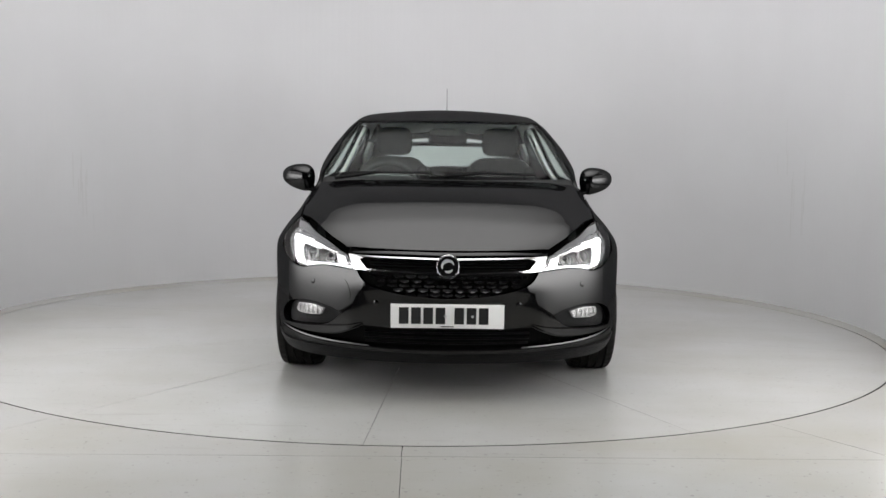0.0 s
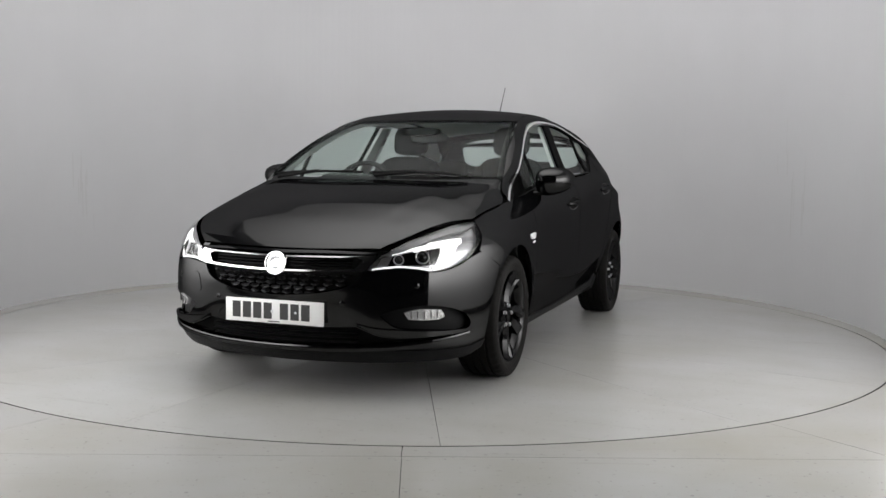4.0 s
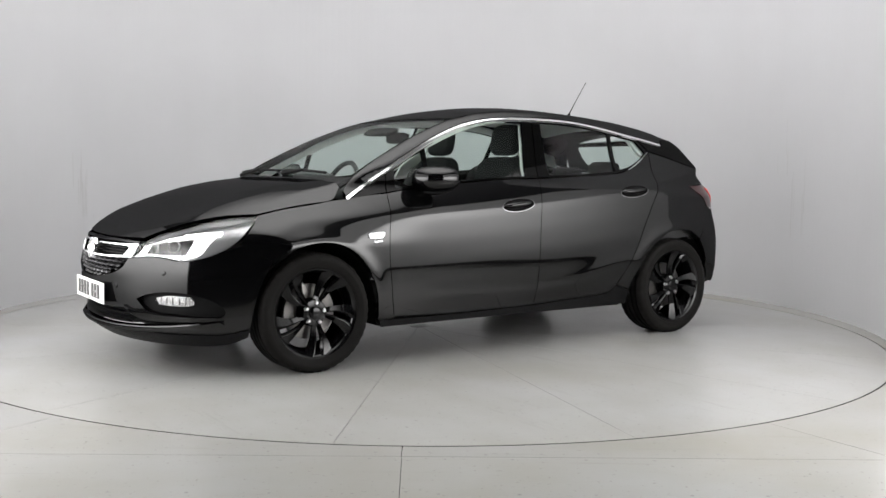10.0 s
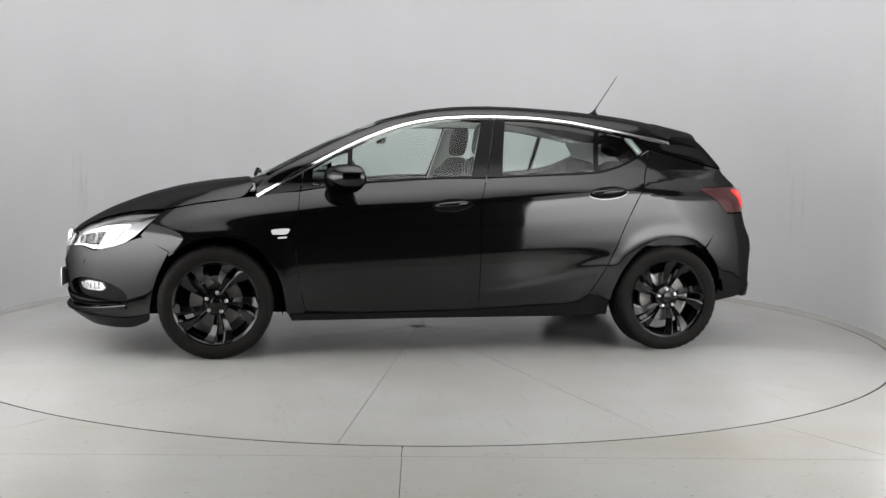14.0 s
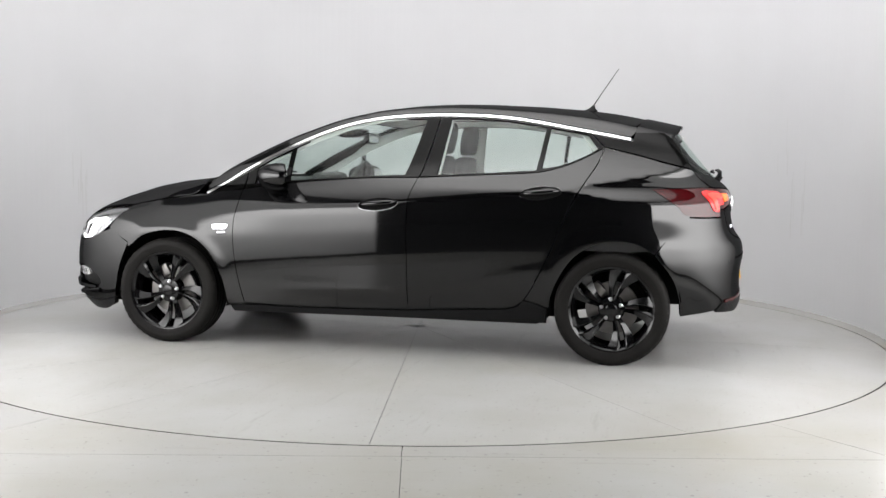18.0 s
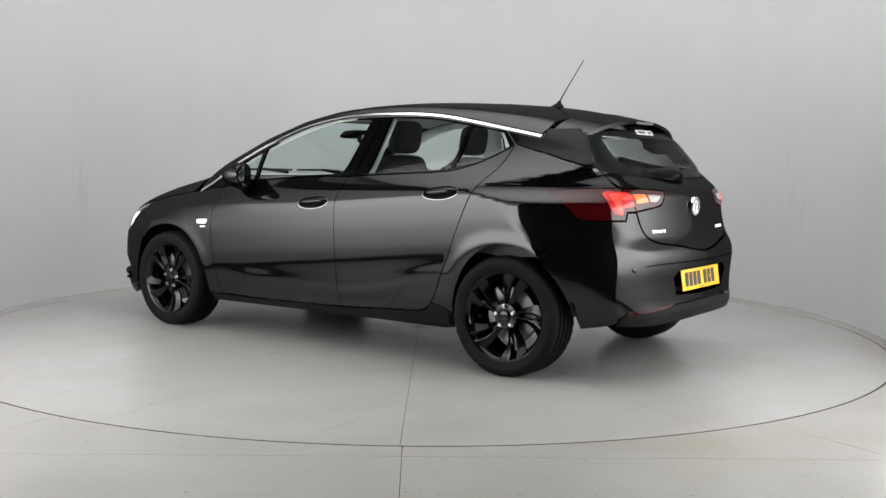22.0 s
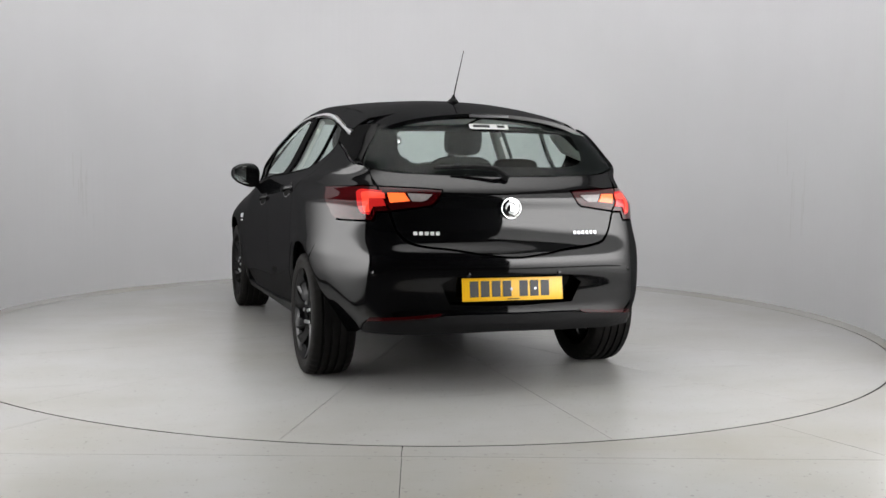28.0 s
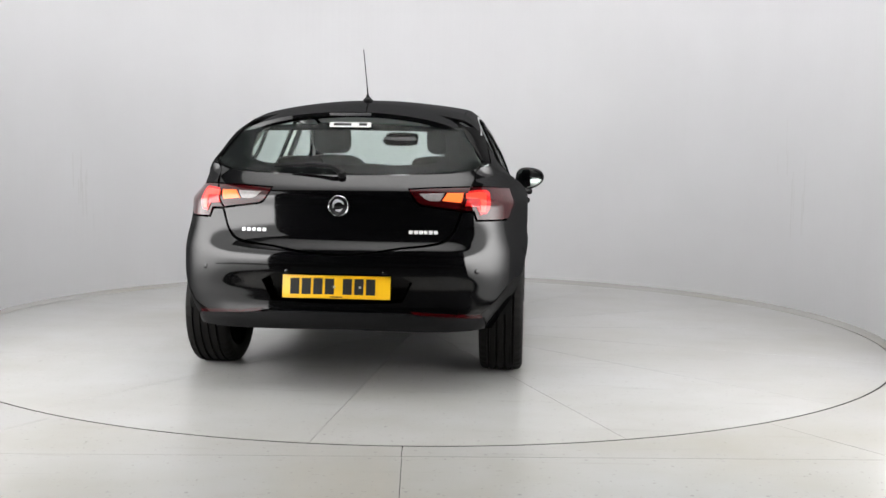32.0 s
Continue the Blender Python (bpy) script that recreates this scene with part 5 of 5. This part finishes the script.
M["ink"] = mat("plate_black", (0.012, 0.012, 0.012), 0.4)
M["plate_white"] = mat("white_plate", (0.78, 0.78, 0.77), 0.3, noise_scale=30, spread=0.03)
M["plate_yellow"] = mat("yellow_plate", (0.85, 0.48, 0.012), 0.3, noise_scale=30, spread=0.03)
number_plate("front_plate", pose(2.246, 0, 0.404, 0, 0, 0), M["plate_white"], "white number plate", front_bumper)
number_plate("rear_plate", pose(-2.045, 0, 0.508, 0, -8, 180), M["plate_yellow"], "yellow number plate", rear_bumper)

# ---- tail lamps, mirrors, handles and small fittings ----
M["redglow"] = mat("lit_red_lamp", (0.4, 0.01, 0.01), 0.2, coat=1.0, emit=(1.0, 0.05, 0.045), emit_strength=0.16, noise_scale=40, spread=0.3)
M["brightred"] = mat("bright_red_lamp", (0.4, 0.01, 0.01), 0.2, coat=1.0, emit=(1.0, 0.10, 0.05), emit_strength=0.75)
M["amberglow"] = mat("lit_amber_lamp", (0.5, 0.08, 0.01), 0.2, coat=1.0, emit=(1.0, 0.15, 0.04), emit_strength=1.2)
M["frit"] = mat("printed_glass_border", (0.004, 0.004, 0.0045), 0.8, ior=1.15, noise_scale=20, spread=0.2)
M["whitelens"] = mat("clear_ribbed_lens", (0.24, 0.225, 0.225), 0.15, coat=1.0, noise_scale=60, spread=0.3)
M["darkred"] = mat("dark_red_lens", (0.05, 0.004, 0.006), 0.08, coat=1.0)
panel("light_guide", rear_yz([(0.612, 0.968, 1), (0.655, 0.972), (0.705, 0.966), (0.716, 0.93), (0.706, 0.868), (0.672, 0.856, 1), (0.655, 0.895, 1), (0.600, 0.900, 1)]), on_rear, M["redglow"], tail_lamp, gap=0, depth=-0.006, thick=0.006, step=0.015, edge=0.012, label="lit red lamp chamber")
panel("light_guide", rear_yz([(0.602, 0.957, 1), (0.690, 0.957), (0.696, 0.925), (0.692, 0.868, 1), (0.670, 0.870, 1), (0.668, 0.932, 1), (0.602, 0.934, 1)]), on_rear, M["brightred"], tail_lamp, gap=0, depth=-0.009, thick=0.004, step=0.015, edge=0.012, label="bright red light guide")
panel("amber_lamp", rear_yz([(0.590, 0.960, 1), (0.515, 0.960, 1), (0.492, 0.924, 1), (0.582, 0.915, 1)]), on_rear, M["amberglow"], [tailgate, tailgate], gap=0, depth=-0.004, thick=0.006, step=0.02, edge=0.015, label="lit amber lamp segment")
panel("reversing_lamp", rear_yz([(0.502, 0.959, 1), (0.385, 0.955, 1), (0.415, 0.930), (0.44, 0.922, 1), (0.482, 0.923, 1)]), on_rear, M["whitelens"], [tailgate, tailgate], gap=0, depth=-0.004, thick=0.006, step=0.02, edge=0.015, label="clear reversing lamp lens")
panel("reflector", rear_yz([(0.685, 0.376, 1), (0.50, 0.387), (0.355, 0.399, 1), (0.365, 0.388), (0.42, 0.379), (0.55, 0.371), (0.685, 0.361, 1)]), on_rear, M["redlens"], [rear_bumper, rear_bumper], gap=0, depth=-0.007, thick=0.01, step=0.02, edge=0.015, label="long red rear reflector")
for side in (1, -1):
    for y, z in ((0.665, 0.588), (0.235, 0.580)):
        bm = bmesh.new()
        lathe(bm, [(0.0125, -0.002), (0.0125, 0.001), (0.0105, 0.0022), (0.0005, 0.0022)], 20, "x")
        child("parking_sensor", bm, M["paint"], rear_bumper, rear_at(side * y, z, 0.0005))
    bm = bmesh.new()
    box(bm, (-0.004, -0.03, -0.006), (0.002, 0.03, 0.006), 0.002)
    child("plate_lamp", bm, M["whitelens"], rear_bumper, rear_at(side * 0.14, 0.578, -0.012))
panel("bumper_crease", full([(0.0, 0.610), *rear_yz([(0.3, 0.612), (0.5, 0.612), (0.60, 0.606, 1), (0.60, 0.602, 1), (0.5, 0.606), (0.3, 0.606)]), (0.0, 0.604)]), on_rear, M["gloss"], rear_bumper, mirror=False, gap=0, depth=-0.004, thick=0.005, step=0.02, edge=0.02)
for k in range(5):
    bm = bmesh.new()
    box(bm, (0, -0.0098, -0.0088), (0.003, 0.0098, 0.0088), 0.002, 1)
    child("script_bar", bm, M["badge"], tailgate, rear_at(0.470 - 0.0265 * k, 0.772, 0), label="small chrome lettering bar")
for k in range(6):
    bm = bmesh.new()
    box(bm, (0, -0.0095, -0.009), (0.004, 0.0095, 0.009), 0.002, 1)
    child("script_bar", bm, M["badge"], tailgate, rear_at(-0.348 - 0.0235 * k, 0.772, 0), label="small chrome lettering bar")
panel("wing_badge", [(1.022, 0.700, 1), (1.030, 0.722), (1.015, 0.729, 1), (0.935, 0.733), (0.928, 0.726), (0.940, 0.706), (0.955, 0.700, 1)], on_side, M["badge"], gap=0, depth=-0.005, thick=0.007, step=0.012, edge=0.008, label="small chrome wing badge")
panel("badge_bar", [(0.995, 0.676, 1), (0.995, 0.686, 1), (0.945, 0.690, 1), (0.945, 0.680, 1)], on_side, M["badge"], gap=0, depth=-0.003, thick=0.004, step=0.012, edge=0.01, label="small chrome lettering bar")


def spoiler():
    bm = bmesh.new()
    ys, rows = np.linspace(-0.598, 0.598, 33), []
    for y in ys:
        k = abs(y) / 0.598
        tip = -1.690 + 0.065 * k ** 2.2 + 0.02 * k ** 8
        root = -1.487 + 0.075 * k ** 2
        ring = []
        for t in (0, 0.25, 0.5, 0.75, 0.93, 1.0):
            x = root + (tip - root) * t
            ring.append((x, y, float(T(np.array(-1.44 - 0.55 * (-1.44 - x)), np.array(abs(y)))) - 0.018 * t - 0.045 * k ** 8 + 0.002))
        for t, d in ((0.98, 0.020 + 0.012 * k ** 4), (0.7, 0.034 + 0.03 * k ** 6), (0.35, 0.052 + 0.03 * k ** 6), (0.0, 0.060)):
            x = root + (tip - root) * t
            ring.append((x, y, ring[min(5, int(t * 5))][2] - d))
        rows.append([bm.verts.new(v) for v in ring])
    for A, B in zip(rows, rows[1:]):
        for i in range(len(A)):
            bm.faces.new((A[i], A[(i + 1) % len(A)], B[(i + 1) % len(A)], B[i]))
    bm.faces.new(rows[0])
    bm.faces.new(rows[-1][::-1])
    sp = child("roof_spoiler", bm, M["paint"], tailgate, label="black roof spoiler over the rear window", angle=50)
    bm = bmesh.new()
    box(bm, (-1.6945, -0.105, 1.3385), (-1.66, 0.105, 1.3515), 0.003)
    child("high_brake_lamp", bm, M["lampgrey"], sp, label="unlit clear high brake lamp")


spoiler()
panel("window_frit", full([(0.0, 1.050), *rear_yz([(0.46, 1.060), (0.595, 1.074), (0.660, 1.089, 1), (0.637, 1.17), (0.595, 1.255), (0.579, 1.285, 1), (0.3, 1.300)]), (0.0, 1.304)]), on_rear, M["frit"], tailgate, mirror=False, depth=0.009, thick=0.001, gap=0, step=0.05, label="dark printed border inside the rear window",
      holes=[full([(0.0, 1.096), *rear_yz([(0.36, 1.100), (0.46, 1.118), (0.49, 1.16), (0.485, 1.22), (0.475, 1.258), (0.43, 1.266)]), (0.0, 1.270)])])
bm = bmesh.new()
box(bm, (0, -0.105, -0.016), (0.002, 0.105, 0.016))
sticker = child("window_sticker", bm, M["plate_white"], tailgate, rear_at(0, 1.292, 0.001), "small pale grey window sticker")
for a, b in ((-0.085, 0.005), (0.045, 0.085)):
    bm = bmesh.new()
    box(bm, (0.002, a, -0.008), (0.003, b, 0.008))
    child("sticker_bar", bm, M["ink"], sticker)

bm = bmesh.new()
m0, m1, m2 = rear_at(0.0, 1.036, 0.018), rear_at(0.12, 1.060, 0.040), rear_at(0.26, 1.066, 0.032)
tube(bm, [m0.translation, rear_at(0.05, 1.05, 0.042).translation, m1.translation, m2.translation], [0.014, 0.012, 0.009, 0.006], 8)
arm = child("rear_wiper", bm, M["trim"], tailgate, label="black rear wiper")
bm = bmesh.new()
tube(bm, [rear_at(0.02, 1.066, 0.014).translation, rear_at(0.18, 1.075, 0.016).translation, rear_at(0.345, 1.072, 0.012).translation], 0.009, 6)
child("wiper_blade", bm, M["trim"], arm)
bm = bmesh.new()
lathe(bm, [(0.020, -0.03), (0.020, 0.018), (0.015, 0.026), (0.0005, 0.028)], 20, "x")
child("wiper_pivot", bm, M["trim"], arm, rear_at(0.0, 1.036, 0.004))


def top_at(x, y, up):
    return Vector((x, y, float(T(np.array(x), np.array(abs(y)))) + up))


for y0, y1 in ((-0.10, -0.66), (0.50, -0.04)):
    bm = bmesh.new()
    tube(bm, [top_at(1.085, y0 + (y1 - y0) * t, 0.018 + 0.004 * math.sin(3 * t)) for t in np.linspace(0, 1, 9)], 0.008, 6)
    ww = child("front_wiper", bm, M["trim"], car, label="black windscreen wiper")
    bm = bmesh.new()
    tube(bm, [top_at(1.105, y1 + 0.02, 0.008), top_at(1.095, (y0 + y1) / 2, 0.030), top_at(1.085, (y0 + y1) / 2, 0.022)], [0.013, 0.010, 0.006], 6)
    child("wiper_arm", bm, M["trim"], ww)

bm = bmesh.new()
lathe(bm, [(0.030, -0.006), (0.027, 0.004), (0.016, 0.014), (0.009, 0.024), (0.006, 0.034), (0.0005, 0.036)], 16, "z")
for v in bm.verts:
    v.co.x = v.co.x * 1.5 - v.co.z * 0.5
ant = child("aerial", bm, M["trim"], car, Matrix.Translation((-1.128, 0, 1.452)), "thin black roof aerial")
bm = bmesh.new()
tube(bm, [(-0.012, 0, 0.025), (-0.060, 0, 0.100), (-0.168, 0, 0.262)], [0.0042, 0.0030, 0.0022], 6)
child("aerial_rod", bm, M["trim"], ant)


def door_mirror(s, par):
    bm = bmesh.new()
    res = bmesh.ops.create_uvsphere(bm, u_segments=32, v_segments=20, radius=1.0)
    for v in res["verts"]:
        x, y, z = (math.copysign(abs(a) ** 0.82, a) for a in v.co)
        x = max(x, -0.55) if x < 0 else x
        zz = z * (0.072 if z > 0 else 0.084 - 0.012 * y) * (1 - 0.16 * y) * (1 - 0.10 * x)
        v.co = Vector((0.655 + x * 0.112 - 0.075 * (y + 1) / 2, s * (0.912 + y * 0.102), 1.022 + zz + 0.004 * y))
    mh = child("door_mirror", bm, M["paint"], par, CAR_M if par == car else None, "gloss black door mirror", angle=60)
    bm = bmesh.new()
    lathe(bm, [(0.0005, 0.0), (0.9, 0.0), (1.0, 0.02)], 32, "x")
    for v in bm.verts:
        v.co = Vector((0.5925 - 0.075 * (v.co.y + 1) / 2 - v.co.x * 0.1, s * (0.915 + v.co.y * 0.086), 1.016 + v.co.z * 0.062 * (1 - 0.16 * v.co.y)))
    child("mirror_glass", bm, M["chrome"], mh, label="mirror glass")
    bm = bmesh.new()
    rows = []
    for t, y, x, z, a, b in ((0, 0.79, 0.67, 0.935, 0.055, 0.026), (0.4, 0.835, 0.66, 0.945, 0.048, 0.022), (0.75, 0.872, 0.645, 0.968, 0.044, 0.022), (1, 0.89, 0.64, 0.995, 0.044, 0.026)):
        rows.append([bm.verts.new((x + a * math.cos(q), s * (y + 0.008 * math.sin(q)), z + b * math.sin(q))) for q in np.linspace(0, 2 * math.pi, 17)[:-1]])
    for A, B in zip(rows, rows[1:]):
        for i in range(16):
            bm.faces.new((A[i], A[(i + 1) % 16], B[(i + 1) % 16], B[i]))
    child("mirror_arm", bm, M["gloss"], mh)


door_mirror(1, front_door[0])
door_mirror(-1, front_door[1])


def ellipse(cx, cz, a, b, tilt, n=24):
    c, s = math.cos(tilt), math.sin(tilt)
    return [(cx + a * math.cos(q) * c - b * math.sin(q) * s, cz + a * math.cos(q) * s + b * math.sin(q) * c) for q in [2 * math.pi * k / n for k in range(n)]]


for (hx, hz), doors in (((0.007, 0.871), front_door), ((-0.930, 0.951), rear_door)):
    # Metal line added for the highlight that the recess's edge catches.
    panel("handle_rim", ellipse(hx, hz - 0.003, 0.121, 0.038, -0.09), on_side, M["grille"], doors, gap=0, depth=-0.001, thick=0.004, step=0.02, edge=0.012, label="fine metal line drawing the glint on the handle recess's edge", holes=[ellipse(hx, hz - 0.001, 0.117, 0.0355, -0.09)])
    # The recess is not hollow: its shade is this black patch.
    panel("handle_cup", ellipse(hx, hz - 0.002, 0.118, 0.036, -0.09), on_side, M["matt"], doors, gap=0, depth=-0.0006, thick=0.004, step=0.02, edge=0.012, label="flat black patch drawing the shaded recess behind the door handle")
    for s, d in zip((1, -1), doors):
        p = on_side(np.array([[hx, hz]]))[0]
        bm = bmesh.new()
        rows = []
        for t in np.linspace(-1, 1, 13):
            x = hx + 0.108 * t
            z = hz + 0.004 - 0.010 * t
            o = 0.034 * (1 - abs(t) ** 3.5) - 0.004
            h = 0.0155 * (1 - 0.35 * t * t) * (0.6 if abs(t) == 1 else 1)
            y = float(S(np.array(x), np.array(z)))
            rows.append([bm.verts.new((x, s * (y + o + dy), z + h * dz)) for dy, dz in ((0.004, -0.7), (0.007, 0.0), (0.003, 0.8), (-0.006, 1.0), (-0.014, 0.4), (-0.014, -0.6), (-0.004, -1.0))])
        for A, B in zip(rows, rows[1:]):
            for i in range(7):
                bm.faces.new((A[i], A[(i + 1) % 7], B[(i + 1) % 7], B[i]))
        bm.faces.new(rows[0])
        bm.faces.new(rows[-1][::-1])
        child("door_handle", bm, M["paint"], d, label="black pull handle", angle=60)


# ---- floor sheets, with open joints and screws ----
def sheet_mesh(outline, z, thick, step=0.4, holes=()):
    uv, tri = fill(np.array(outline), [np.array(h) for h in holes], step)
    v = [(x, y, z) for x, y in uv]
    f = []
    for t in tri:
        a, b, c = (uv[i] for i in t)
        up = (b[0] - a[0]) * (c[1] - a[1]) - (b[1] - a[1]) * (c[0] - a[0]) > 0
        f.append(tuple(int(i) for i in (t if up else t[::-1])))
    n = len(outline)
    k = len(v)
    v += [(x, y, z) for x, y in outline] + [(x, y, z - thick) for x, y in outline]
    f += [(k + i, k + (i + 1) % n, k + n + (i + 1) % n, k + n + i) for i in range(n)]
    return v, f


def screws(name, places, parent, r=0.006):
    bm = bmesh.new()
    for x, y in places:
        q = bmesh.ops.create_circle(bm, cap_ends=True, segments=8, radius=r * random.uniform(0.7, 1.25))
        bmesh.ops.translate(bm, verts=q["verts"], vec=(x, y, 0.0042))
    ob = part(name, bm, M["screw"], parent, "dark countersunk screw heads")
    ob["kind"] = "stuff"
    return ob


M["screw"] = mat("worn_screw_head", (0.09, 0.085, 0.08), 0.5, metal=0.4)


def polar(r, az):
    return (r * math.sin(radians(az)), -r * math.cos(radians(az)))


rnd = random.Random(4)
JOINTS = [-58.4, -29.4, -2.9, 23.8, 50.6, 74.3, 100.1, 125.9, 151.9, 177.9, 202.6, 227.4, 252.1, 276.9, 301.6]
for a0, a1 in zip(JOINTS, JOINTS[1:]):
    g = math.degrees(0.0012)
    out = [polar(RING - 0.0025, a0 + g / RING + (a1 - a0 - 2 * g / RING) * i / 30) for i in range(31)] + [polar(0.06, a1 - g / 0.06 - (a1 - a0 - 2 * g / 0.06) * i / 3) for i in range(4)]
    v, f = sheet_mesh(out, 0.004, 0.012)
    sec = mesh_object("floor_sheet", v, f, M["floor"])
    sec.parent = turntable
    ps = []
    for r in (1.12, 1.52, 1.95, 2.38, 2.85):
        for az, s in ((a0, 1), (a1, -1)):
            ps.append(polar(r + rnd.uniform(-0.02, 0.02), az + s * math.degrees(0.03 / r)))
    ps += [polar(2.90, a0 + (a1 - a0) * q + rnd.uniform(-0.5, 0.5)) for q in (0.3, 0.52, 0.74)]
    ps += [polar(rnd.uniform(1.6, 2.8), rnd.uniform(a0 + 3, a1 - 3)) for _ in range(2)]
    screws("screw", ps, sec, 0.0055)
bm = bmesh.new()
lathe(bm, [(0.057, 0.002), (0.057, 0.0045), (0.050, 0.006), (0.0005, 0.006)], 24, "z")
cap = part("centre_cap", bm, M["screw"], turntable, "dull steel cap at the turntable's centre")

# outer sheets: a border round the turntable, then boards towards the camera
HOLE = RING + 0.0095
for a0, a1 in ((-1.1, 30.5), (30.5, 90), (90, 180), (180, 270), (270, 329), (329, 358.9)):
    arc = [polar(HOLE, a0 + 0.03 + (a1 - a0 - 0.06) * i / 40) for i in range(41)]
    if a0 in (-1.1, 329):
        outer = [((3.108 * math.tan(radians(a))), -3.108) for a in np.linspace(a1 - 0.03, a0 + 0.03, 12)]
    else:
        outer = [polar(3.42 if not (a0 == 30.5 or a1 == 329) else 3.62, a) for a in np.linspace(a1 - 0.03, a0 + 0.03, 30)]
    v, f = sheet_mesh(arc + outer, 0.004, 0.012)
    ob = mesh_object("floor_sheet", v, f, M["board"])
    ob.parent = floor
    if a0 in (-1.1, 329):
        screws("screw", [((3.055 * math.tan(radians(a0 + (a1 - a0) * (q + 0.5) / 8))), -3.06 + rnd.uniform(-0.02, 0.02)) for q in range(8)] + [(3.0 * math.tan(radians(a0 + 1)), -3.03)], ob)
# Boards stop out of view; the black floor beyond keeps reflections dark.
for i, (x0, x1) in enumerate(((-2.5, -0.059), (-0.056, 2.38))):
    for j, (y0, y1) in enumerate(((-3.111, -3.72),)):
        v, f = sheet_mesh([(x0, y0), (x0, y1), (x1, y1), (x1, y0)], 0.004, 0.012)
        ob = mesh_object("floor_sheet", v, f, M["board"])
        ob.parent = floor
        ps = [(x0 + (x1 - x0) * (q + 0.5) / 9 + rnd.uniform(-0.03, 0.03), y) for q in range(9) for y in (y0 - 0.03, y0 - 0.43)]
        ps += [(x, y0 - d) for x in (x0 + 0.02, x1 - 0.02) for d in (0.05, 0.41)]
        screws("screw", ps, ob)


def motions():
    times = [0, 0.25, 0.5, 0.75, 1.0, 1.25, 1.5] + [2.0 + i for i in range(31)]
    rows = [(t, pose(0, 0, 0, 0, 0, -turn(t))) for t in times]
    walk(turntable, rows)
    walk(car, rows)


motions()
